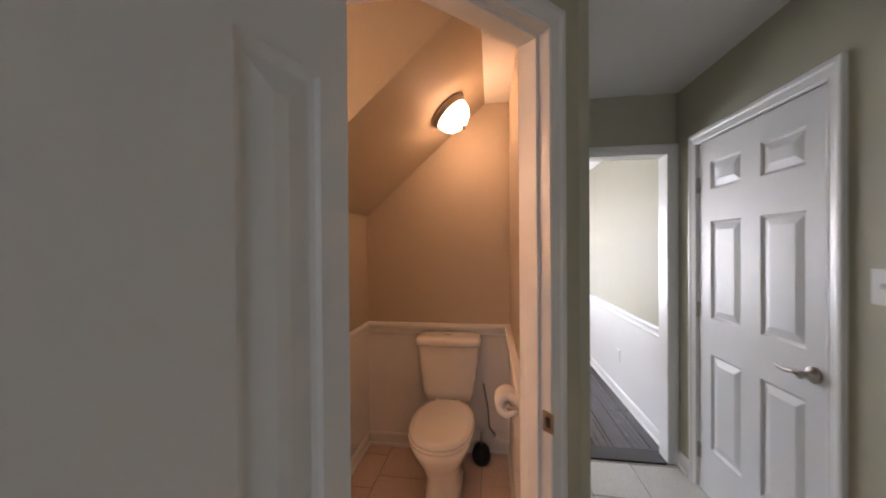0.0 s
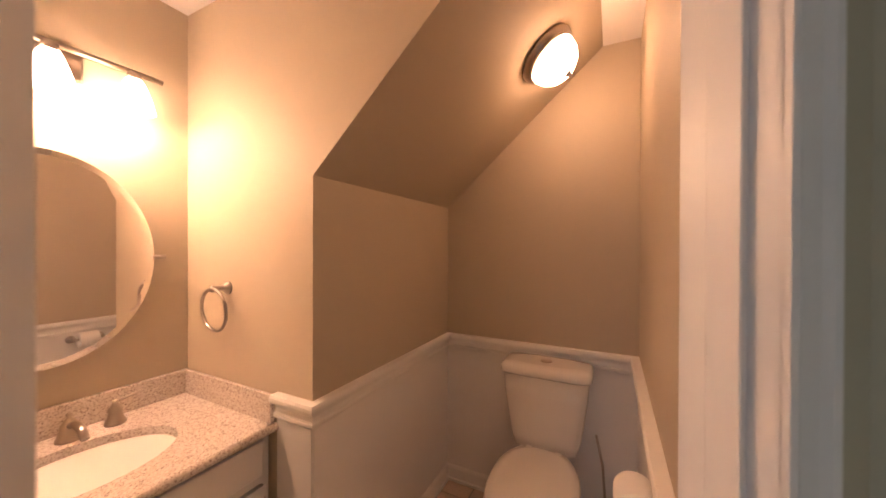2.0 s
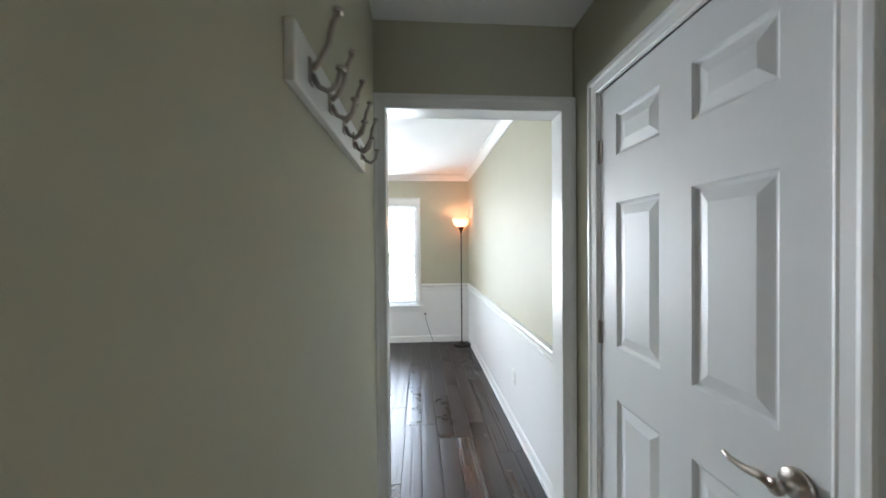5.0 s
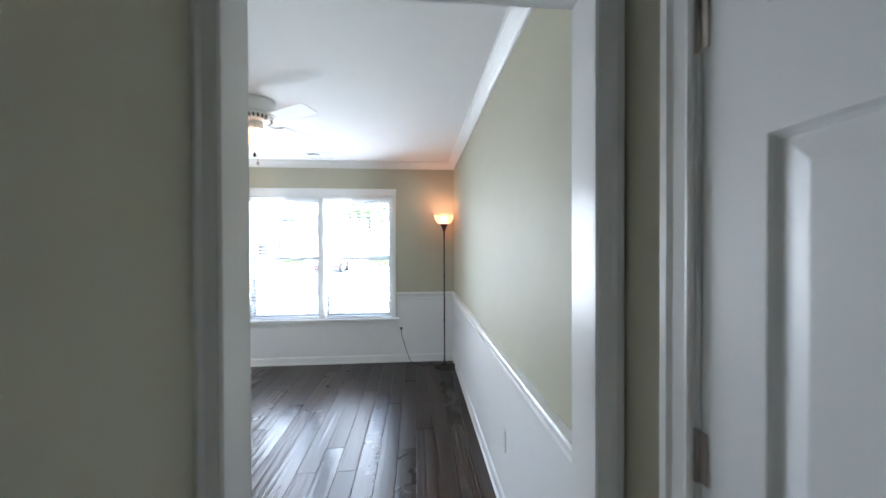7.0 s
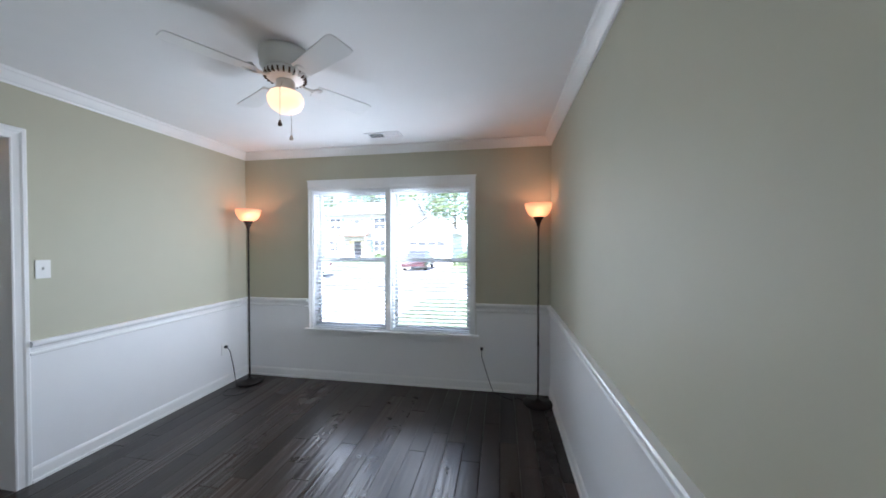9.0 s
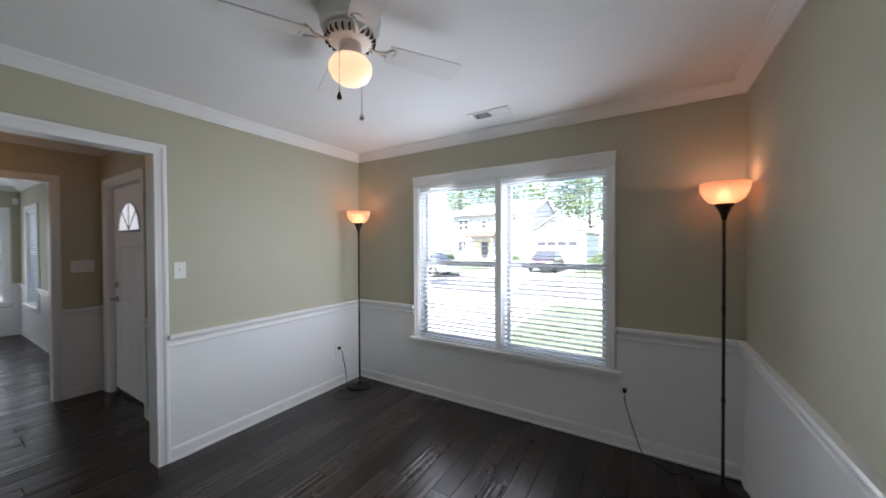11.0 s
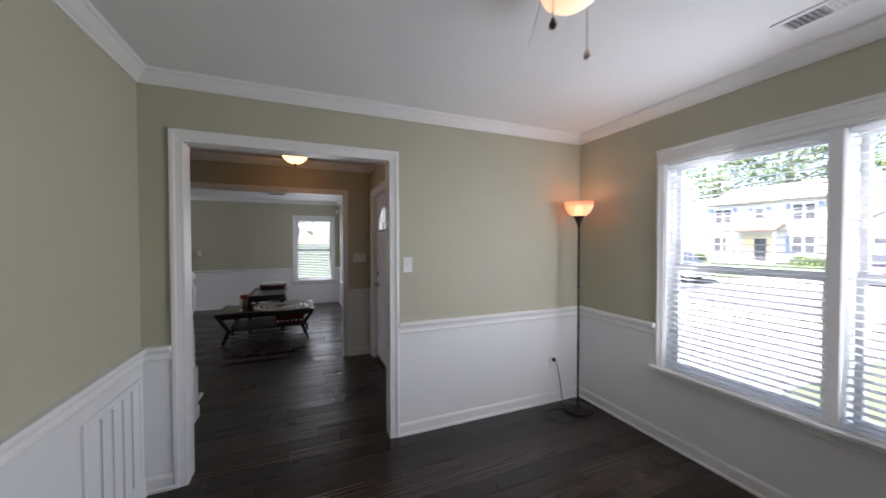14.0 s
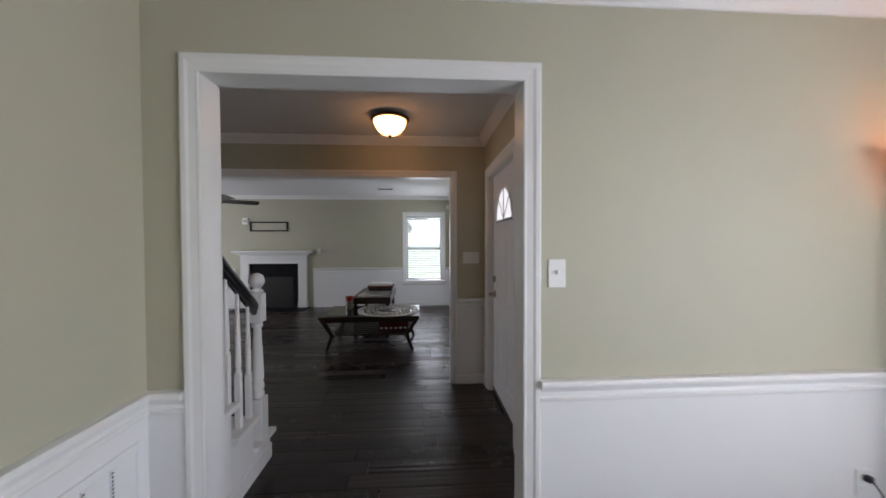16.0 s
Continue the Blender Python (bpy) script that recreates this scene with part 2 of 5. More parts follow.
def lathe(profile, seg=32, at=(0, 0, 0)):
    bm = bmesh.new()
    rings = []
    for r, z in profile:
        if r < 1e-5:
            rings.append([bm.verts.new((at[0], at[1], at[2] + z))])
        else:
            rings.append([bm.verts.new((at[0] + r * math.cos(2 * math.pi * k / seg), at[1] + r * math.sin(2 * math.pi * k / seg), at[2] + z)) for k in range(seg)])
    for a, b in zip(rings, rings[1:]):
        for k in range(seg):
            j = (k + 1) % seg
            q = [a[k % len(a)], a[j % len(a)], b[j % len(b)], b[k % len(b)]]
            u = []
            for v in q:
                if v not in u:
                    u.append(v)
            if len(u) > 2:
                bm.faces.new(u)
    for ring in (rings[0], rings[-1]):
        if len(ring) > 2:
            bm.faces.new(ring)
    bmesh.ops.recalc_face_normals(bm, faces=bm.faces)
    for f in bm.faces:
        f.smooth = True
    return bm


def tube(points, radius, seg=10, closed=False, radii=None):
    bm = bmesh.new()
    pts = [Vector(p) for p in points]
    rings = []
    for i, p in enumerate(pts):
        a = pts[i - 1] if (i or closed) else p
        b = pts[(i + 1) % len(pts)] if (i < len(pts) - 1 or closed) else p
        d = (b - a).normalized()
        side = d.cross(Vector((0, 0, 1)))
        if side.length < 0.05:
            side = d.cross(Vector((0, 1, 0)))
        side.normalize()
        up = side.cross(d)
        r = radii[i] if radii else radius
        rings.append([bm.verts.new(p + (side * math.cos(2 * math.pi * k / seg) + up * math.sin(2 * math.pi * k / seg)) * r) for k in range(seg)])
    pairs = list(zip(rings, rings[1:])) + ([(rings[-1], rings[0])] if closed else [])
    for a, b in pairs:
        for k in range(seg):
            bm.faces.new((a[k], a[(k + 1) % seg], b[(k + 1) % seg], b[k]))
    if not closed:
        bm.faces.new(rings[0])
        bm.faces.new(rings[-1])
    bmesh.ops.recalc_face_normals(bm, faces=bm.faces)
    for f in bm.faces:
        f.smooth = len(f.verts) == 4
    return bm


def prism(poly, axis, lo, hi):
    """A polygon drawn in the plane across axis, pulled from lo to hi along it."""
    bm = bmesh.new()
    put = {"x": lambda u, v, w: (w, u, v), "y": lambda u, v, w: (u, w, v), "z": lambda u, v, w: (u, v, w)}[axis]
    a = [bm.verts.new(put(u, v, lo)) for u, v in poly]
    b = [bm.verts.new(put(u, v, hi)) for u, v in poly]
    bm.faces.new(a)
    bm.faces.new(b)
    for k in range(len(poly)):
        j = (k + 1) % len(poly)
        bm.faces.new((a[k], a[j], b[j], b[k]))
    bmesh.ops.recalc_face_normals(bm, faces=bm.faces)
    return bm


def join(*bms):
    out = bmesh.new()
    for b in bms:
        me = bpy.data.meshes.new("tmp")
        b.to_mesh(me)
        b.free()
        out.from_mesh(me)
        bpy.data.meshes.remove(me)
    return out


def moved(bm, m):
    bmesh.ops.transform(bm, matrix=m, verts=bm.verts)
    return bm


def mesh_of(name, bm, mat):
    me = bpy.data.meshes.new(name)
    bm.to_mesh(me)
    bm.free()
    me.materials.append(mat)
    return me


def setting(name, bm, mat, label="", category="", parent=None):
    ob = new(name, mesh_of(name, bm, mat))
    if parent:
        ob.parent = parent
    else:
        tagged(ob, label, category or name.split("_")[0], kind="structure")
    return ob


def thing(name, label, category, loc=(0, 0, 0), rz=0, group="", kind=""):
    ob = new(name)
    ob.empty_display_size = 0.05
    ob.matrix_world = pose(*loc, 0, 0, rz)
    return tagged(ob, label, category, group, kind)


def part(name, bm, mat, parent, label=""):
    ob = new(name, mesh_of(name, bm, mat))
    ob.parent = parent
    return tagged(ob, label)


def child(name, mesh, parent, m):
    ob = new(name, mesh)
    ob.parent = parent
    ob.matrix_local = m
    return ob


# ---- the shell ----
XW, XE, YS, YN, TOP = -1.805, 1.475, 2.745, 6.04, 2.46
HX, HL = 1.485, 0.542            # hall's two long walls
PB, PE, PW, PM, PR = 2.575, 0.387, -0.648, -1.42, 1.515   # powder room: back, side, niche, mirror wall, ring wall
KX, KY = 0.542, 1.218            # corner where the slanted wall meets the hall wall
DA = 43.3                        # slant of the powder room's doorway wall
DD = Vector((math.cos(radians(DA)), math.sin(radians(DA)), 0))
DIAG = Matrix.Translation((KX, KY, 0)) @ Matrix.Rotation(radians(DA), 4, "Z")   # local x runs along the slanted wall, y into the powder room


def wall_cells(a0, a1, z1, openings):
    """Rectangles (a, z) that are left of a wall once its openings are cut."""
    xs = sorted({a0, a1, *[v for o in openings for v in o[:2]]})
    out = []
    for l, r in zip(xs, xs[1:]):
        cuts = sorted((o[2], o[3]) for o in openings if o[0] <= l + 1e-6 and o[1] >= r - 1e-6)
        z = 0.0
        for c0, c1 in cuts:
            if c0 > z + 1e-6:
                out.append((l, r, z, c0))
            z = c1
        if z < z1 - 1e-6:
            out.append((l, r, z, z1))
    return out


def grown(o, by=0.016):
    return (o[0] - by, o[1] + by, o[2], o[3] + by)


def wall_x(name, x0, x1, y0, y1, openings=(), z1=TOP, label="sage painted wall", paint=SAGE):
    return setting(name, boxes(*[((a, y0, c), (b, y1, d)) for a, b, c, d in wall_cells(x0, x1, z1, openings)]), paint, label, "wall")


def wall_y(name, y0, y1, x0, x1, openings=(), z1=TOP, label="sage painted wall", paint=SAGE):
    return setting(name, boxes(*[((x0, a, c), (x1, b, d)) for a, b, c, d in wall_cells(y0, y1, z1, openings)]), paint, label, "wall")


WIN = (-0.990, 0.710, 0.545, 2.028)
ENT = (0.594, 1.415, 0.0, 2.055)
HDOOR = (1.60, 2.41, 0.0, 2.05)
WOP = (2.96, 4.205, 0.0, 2.07)
FDOOR = (-3.655, -2.735, 0.0, 2.06)
LOP = (1.35, 4.08, 0.0, 2.07)
FWIN = (3.44, 4.25, 0.56, 2.04)
SWIN = (-7.55, -6.75, 0.56, 2.04)
XF, YF = -3.82, 4.43
XL = -8.05

wall_x("wall_north", -1.92, 1.62, YN, YN + 0.15, [WIN], label="sage dining room wall with a twin window")
wall_y("wall_east", 2.667, YN, XE, XE + 0.14, label="long plain sage dining room wall")
wall_y("wall_hall_east", -1.6, 2.667, HX, HX + 0.13, [HDOOR], label="sage hall wall with a white door")
wall_x("wall_south", 0.465, XE, 2.61, 2.712, [grown(ENT)], label="sage wall with the cased hall doorway")
wall_x("wall_stair_side", -1.92, 0.465, (PB + YS) / 2, YS, label="sage wall between dining room and stairs")
wall_y("wall_west", YS, YN, -1.92, XW, [grown(WOP)], label="sage dining room wall with a wide cased opening")
wall_x("wall_powder_back", -1.92, 0.465, PB, (PB + YS) / 2, label="beige powder room wall behind the toilet", paint=BEIGE)
wall_y("wall_powder_east", KY + 0.05, PB, PE, (PE + HL) / 2, label="beige powder room wall with the paper holder", paint=BEIGE)
wall_y("wall_hall_west", KY + 0.001, 2.61, (PE + HL) / 2, HL, label="sage hall wall with a coat hook board")
wall_x("wall_powder_ring", -3.82, PW, PR, PR + 0.10, label="warm lit beige wall beside the vanity", paint=BEIGE)
wall_y("wall_powder_niche", PR + 0.1, PB, PW - 0.10, PW, z1=1.70, label="low beige wall under the stairs", paint=BEIGE)
wall_y("wall_powder_mirror", 0.485, PR, PM - 0.115, PM, label="beige wall behind the vanity", paint=BEIGE)
wall_x("wall_powder_south", PM - 0.115, -0.22, 0.485, 0.60, label="plain beige powder room wall", paint=BEIGE)
wall_y("wall_hall_far", -1.6, 0.40, -0.50, -0.385, label="plain hall wall")
# back wall's opening is cut only to hold the added hall fill
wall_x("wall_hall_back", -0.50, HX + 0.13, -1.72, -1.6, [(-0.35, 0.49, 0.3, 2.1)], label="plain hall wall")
diag = setting("wall_slanted", moved(boxes(*[((a, 0.02, c), (b, 0.115, d)) for a, b, c, d in wall_cells(-1.27, 0.0, TOP, [(-0.79, -0.150, 0, 2.045)])]), DIAG), SAGE, "short slanted wall with the powder room doorway", "wall")
setting("soffit", prism([(PW, 1.68), (0.224, TOP), (PW, TOP)], "y", PR, PB), BEIGE, "sloping underside of the stairs over the toilet", "soffit")

wall_x("wall_foyer_north", -3.93, -1.92, YF, YF + 0.15, [FDOOR], label="sage foyer wall with the front door")
wall_y("wall_living_side", -2.0, YF, XF - 0.11, XF, [grown(LOP)], label="sage foyer wall with a wide cased opening")
wall_y("wall_far", -2.0, YF + 0.15, XL - 0.15, XL, [FWIN], label="sage living room wall with fireplace and window")
wall_x("wall_living_north", XL, -3.93, YF, YF + 0.15, [SWIN], label="sage living room wall")
# south wall's opening is made up, it holds the living room fill
wall_x("wall_living_south", XL, -3.93, -2.12, -2.0, [(-7.2, -4.8, 0.4, 2.1)], label="plain sage wall")

for nm, lo, hi in (("ceiling", (XW - 0.05, 2.675, TOP), (XE + 0.05, YN + 0.05, TOP + 0.12)),
                   ("ceiling_hall", (-0.45, -1.7, TOP - 0.004), (HX + 0.05, 2.67, TOP + 0.1)),
                   ("ceiling_powder", (PM - 0.05, 0.5, TOP - 0.002), (PE + 0.05, PB + 0.05, TOP + 0.11)),
                   ("ceiling_foyer", (XF - 0.05, PR + 0.05, TOP), (-1.86, YF + 0.1, TOP + 0.12)),
                   ("ceiling_living", (XL - 0.1, -2.1, TOP), (XF - 0.05, YF + 0.1, TOP + 0.12)),
                   # not a ceiling: unseen slab added on top to shut out sun and sky
                   ("ceiling_roof", (XL - 0.6, -2.3, TOP + 0.13), (2.1, YN + 0.25, TOP + 0.4))):
    setting(nm, boxes((lo, hi)), CEIL, "flat white painted ceiling", "ceiling")

# unseen panels that keep sun and sky out of the two fill openings
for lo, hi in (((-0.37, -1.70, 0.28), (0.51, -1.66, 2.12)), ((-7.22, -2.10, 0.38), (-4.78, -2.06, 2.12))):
    setting("window_curtain", boxes((lo, hi)), CEIL, "plain white unseen panel blocking sun at an added opening", "curtain")
setting("floor_base", boxes(((XL - 0.1, -2.1, -0.25), (XE + 0.1, YN + 0.1, -0.018))), SUBFLOOR, "dark underlay beneath the floorboards", "floor")


# ---- mouldings ----
BASE = [(0, 0), (0.022, 0), (0.022, 0.016), (0.014, 0.02), (0.014, 0.075), (0.010, 0.088), (0.004, 0.096), (0, 0.098)]
RAIL0 = [(0, 0.790), (0.016, 0.790), (0.020, 0.796), (0.020, 0.806), (0.013, 0.811), (0.011, 0.826), (0.016, 0.840), (0.026, 0.846), (0.036, 0.850), (0.039, 0.858), (0.039, 0.868), (0.034, 0.877), (0, 0.877)]
RAIL = [(o, z - 0.014) for o, z in RAIL0]
CROWN = [(0, TOP - 0.078), (0.010, TOP - 0.078), (0.014, TOP - 0.068), (0.024, TOP - 0.060), (0.042, TOP - 0.040), (0.056, TOP - 0.022), (0.066, TOP - 0.016), (0.070, TOP - 0.001), (0, TOP - 0.001)]


def moulding(name, profile, p0, p1, inward, ends=(0, 0), mat=WHITE, label="white painted moulding", lift=0.0):
    """A profile (off the wall, height) run from p0 to p1; ends: +1 an inside corner, -1 an outside one, 0 cut square."""
    p0, p1, n = Vector((*p0, 0)), Vector((*p1, 0)), Vector((*inward, 0))
    d = (p1 - p0).normalized()
    bm = bmesh.new()
    a = [bm.verts.new(p0 + n * o + d * o * ends[0] + Vector((0, 0, z + lift))) for o, z in profile]
    b = [bm.verts.new(p1 + n * o - d * o * ends[1] + Vector((0, 0, z + lift))) for o, z in profile]
    bm.faces.new(a)
    bm.faces.new(b)
    for k in range(len(profile)):
        j = (k + 1) % len(profile)
        bm.faces.new((a[k], a[j], b[j], b[k]))
    bmesh.ops.recalc_face_normals(bm, faces=bm.faces)
    return setting(name, bm, mat, label, name.split("_")[0])


def wainscot(p0, p1, inward, top=0.83):
    p0, p1, n = Vector((*p0, 0)), Vector((*p1, 0)), Vector((*inward, 0)) * 0.005
    bm = bmesh.new()
    box(bm, (0, 0, 0), (1, 1, 1))
    d = p1 - p0
    for v in bm.verts:
        v.co = p0 + d * v.co.x + n * v.co.y + Vector((0, 0, 0.0 + top * v.co.z))
    bmesh.ops.recalc_face_normals(bm, faces=bm.faces)
    setting("wainscot", bm, WAINSCOT, "smooth white painted lower wall", "wainscot")


N_, S_, E_, W_ = (0, -1), (0, 1), (-1, 0), (1, 0)     # inward directions of walls named by their side
for p0, p1, n, ends in (((XW, YN), (-1.045, YN), N_, (1, 0)), ((0.765, YN), (XE, YN), N_, (0, 1)),
                        ((XE, 2.712), (XE, YN), E_, (1, 1)),
                        ((XW, 4.273), (XW, YN), W_, (0, 1)), ((XW, YS), (XW, 2.890), W_, (1, 0)),
                        ((XW, YS), (0.465, YS), S_, (1, 0))):
    moulding("chair_rail", RAIL, p0, p1, n, ends, label="white moulded chair rail")
    moulding("baseboard", BASE, p0, p1, n, ends, label="white baseboard with shoe moulding")
    wainscot(p0, p1, n)
moulding("baseboard", BASE, (-1.045, YN), (0.765, YN), N_, label="white baseboard with shoe moulding")
wainscot((-1.045, YN), (0.765, YN), N_, 0.50)
for p0, p1, n in (((XW, YN), (XE, YN), N_), ((XE, 2.712), (XE, YN), E_), ((XW, YS), (XW, YN), W_), ((XW, YS), (0.465, YS), S_), ((0.465, 2.712), (XE, 2.712), S_)):
    moulding("crown", CROWN, p0, p1, n, (1, 1), label="white crown moulding")
# foyer and living room
for p0, p1, n, ends in (((-1.92, 4.275), (-1.92, YF), E_, (0, 1)), ((XF, 4.147), (XF, YF), W_, (0, 1)), ((XF, YF), (-3.73, YF), N_, (1, 0)), ((-2.66, YF), (-1.92, YF), N_, (0, 1)),
                        ((XL, -2.0), (XL, -0.25), W_, (1, 0)), ((XL, 1.40), (XL, 3.36), W_, (0, 0)), ((XL, 4.33), (XL, YF), W_, (0, 1)),
                        ((XL, YF), (-7.63, YF), N_, (1, 0)), ((-6.67, YF), (-3.93, YF), N_, (0, 1)), ((-3.93, 4.147), (-3.93, YF), E_, (0, 1))):
    moulding("chair_rail", RAIL, p0, p1, n, ends, label="white moulded chair rail")
    moulding("baseboard", BASE, p0, p1, n, ends, label="white baseboard with shoe moulding")
    wainscot(p0, p1, n)
moulding("baseboard", BASE, (XL, 3.36), (XL, 4.33), W_, label="white baseboard with shoe moulding")
wainscot((XL, 3.36), (XL, 4.33), W_, 0.47)
moulding("baseboard", BASE, (-7.63, YF), (-6.67, YF), N_, label="white baseboard with shoe moulding")
wainscot((-7.63, YF), (-6.67, YF), N_, 0.47)
for p0, p1, n in (((XF, YF), (-1.92, YF), N_), ((XF, PR + 0.1), (XF, YF), W_), ((-1.92, YS), (-1.92, YF), E_),
                  ((XL, -2.0), (XL, YF), W_), ((XL, YF), (-3.93, YF), N_), ((-3.93, -2.0), (-3.93, YF), E_)):
    moulding("crown", CROWN, p0, p1, n, (1, 1), label="white crown moulding")
# powder room
PRAIL = [(o, z + 0.030) for o, z in RAIL0]
for p0, p1, n, ends in (((PW, PR), (PW, PB), W_, (-1, 1)), ((PW, PB), (PE, PB), N_, (1, 1)), ((PE, 1.30), (PE, PB), E_, (0, 1)), ((-0.822, PR), (PW, PR), N_, (0, -1))):
    moulding("chair_rail", PRAIL, p0, p1, n, ends, label="white moulded chair rail in the powder room")
    moulding("baseboard", BASE, p0, p1, n, ends, label="white baseboard in the powder room")
    wainscot(p0, p1, n, 0.86)
# hall
moulding("baseboard", BASE, (HX, 2.48), (HX, 2.61), E_, (0, 1), label="white hall baseboard")
moulding("baseboard", BASE, (HX, -1.6), (HX, 1.53), E_, (0, 0), label="white hall baseboard")
moulding("baseboard", BASE, (HL, KY + 0.02), (HL, 2.61), W_, (0, 1), label="white hall baseboard")


def casing(name, m, a0, a1, z0, z1, width=0.072, mat=WHITE, depth=0.018, sides="lrt", label="white moulded door casing"):
    """Mitred trim round an opening; m takes (along, out of the wall, up) to the world."""
    prof = [(0, 0), (0, 0.45), (0.10, 0.62), (0.18, 0.55), (0.55, 0.72), (0.70, 1.0), (0.92, 1.0), (1.0, 0.85), (1.0, 0)]
    prof = [(w * width, t * depth) for w, t in prof]
    for s in sides:
        bm = bmesh.new()
        if s == "t":
            ra = [bm.verts.new(m @ Vector((a0 - w, t, z1 + w))) for w, t in prof]
            rb = [bm.verts.new(m @ Vector((a1 + w, t, z1 + w))) for w, t in prof]
        else:
            e, sg = (a0, -1) if s == "l" else (a1, 1)
            ra = [bm.verts.new(m @ Vector((e + sg * w, t, z0))) for w, t in prof]
            rb = [bm.verts.new(m @ Vector((e + sg * w, t, z1 + w if "t" in sides else z1))) for w, t in prof]
        bm.faces.new(ra)
        bm.faces.new(rb)
        for k in range(len(prof)):
            j = (k + 1) % len(prof)
            bm.faces.new((ra[k], ra[j], rb[j], rb[k]))
        bmesh.ops.recalc_face_normals(bm, faces=bm.faces)
        setting(name, bm, mat, label, "casing")


def face(origin, along, out):
    a, o = Vector((*along, 0)), Vector((*out, 0))
    m = Matrix.Identity(4)
    m.col[0][:3], m.col[1][:3], m.col[2][:3] = a, o, (0, 0, 1)
    m.col[3][:3] = (*origin, 0)
    return m


def jamb(m, a0, a1, z1, depth, t=0.016, stop=None, label="white door jamb lining"):
    """Lining of an opening, from the wall's face (out = 0) back by depth."""
    bm = boxes(((a0 - 0.002, -depth - 0.002, 0), (a0 + t, 0.002, z1)), ((a1 - t, -depth - 0.002, 0), (a1 + 0.002, 0.002, z1)), ((a0, -depth - 0.0015, z1 - t), (a1, 0.0015, z1 + 0.002)))
    if stop:
        s0, s1 = stop
        box(bm, (a0 + t, s0, 0), (a0 + t + 0.011, s1, z1 - t), 0.002)
        box(bm, (a1 - t - 0.011, s0, 0), (a1 - t, s1, z1 - t), 0.002)
        box(bm, (a0 + t, s0 + 0.0005, z1 - t - 0.011), (a1 - t, s1 - 0.0005, z1 - t), 0.002)
    moved(bm, m)
    bmesh.ops.recalc_face_normals(bm, faces=bm.faces)
    setting("jamb", bm, WHITE, label, "jamb")


# hall doorway into the dining room
m = face((0, 2.61), (1, 0), (0, -1))
casing("casing", m, ENT[0], ENT[1], 0, ENT[3], 0.066)
jamb(m, ENT[0] - 0.016, ENT[1] + 0.016, ENT[3] + 0.016, 0.102)
casing("casing", face((0, 2.712), (1, 0), (0, 1)), ENT[0], ENT[1], 0, ENT[3], 0.058)
# wide opening to the foyer
m = face((XW, 0), (0, 1), (1, 0))
casing("casing", m, WOP[0], WOP[1], 0, WOP[3], 0.070)
jamb(m, WOP[0] - 0.016, WOP[1] + 0.016, WOP[3] + 0.016, 0.115)
casing("casing", face((-1.92, 0), (0, 1), (-1, 0)), WOP[0], WOP[1], 0, WOP[3], 0.070)
# foyer to the living room
m = face((XF, 0), (0, 1), (1, 0))
casing("casing", m, LOP[0], LOP[1], 0, LOP[3], 0.066)
jamb(m, LOP[0] - 0.016, LOP[1] + 0.016, LOP[3] + 0.016, 0.11)
# powder room doorway in the slanted wall
m = DIAG @ face((0, 0.02), (1, 0), (0, -1))
casing("casing", m, -0.775, -0.166, 0, 2.03, 0.062)
jamb(m, -0.79, -0.150, 2.045, 0.095, stop=(-0.062, -0.026))
casing("casing", DIAG @ face((0, 0.115), (1, 0), (0, 1)), -0.775, -0.166, 0, 2.03, 0.055, depth=0.011)
# hall door frame
m = face((HX, 0), (0, 1), (-1, 0))
casing("casing", m, HDOOR[0] + 0.008, HDOOR[1] - 0.008, 0, HDOOR[3] + 0.004, 0.066)
jamb(m, HDOOR[0], HDOOR[1], HDOOR[3] + 0.012, 0.13, t=0.012)
# front door frame
m = face((0, YF), (1, 0), (0, -1))
casing("casing", m, FDOOR[0], FDOOR[1], 0, FDOOR[3], 0.07)
jamb(m, FDOOR[0], FDOOR[1], FDOOR[3], 0.15, t=0.012)
setting("threshold", boxes(((ENT[0] + 0.014, 2.585, -0.01), (ENT[1] - 0.014, 2.735, 0.012)), bev=0.004), THRESH, "dark wooden threshold strip in the doorway", "threshold")


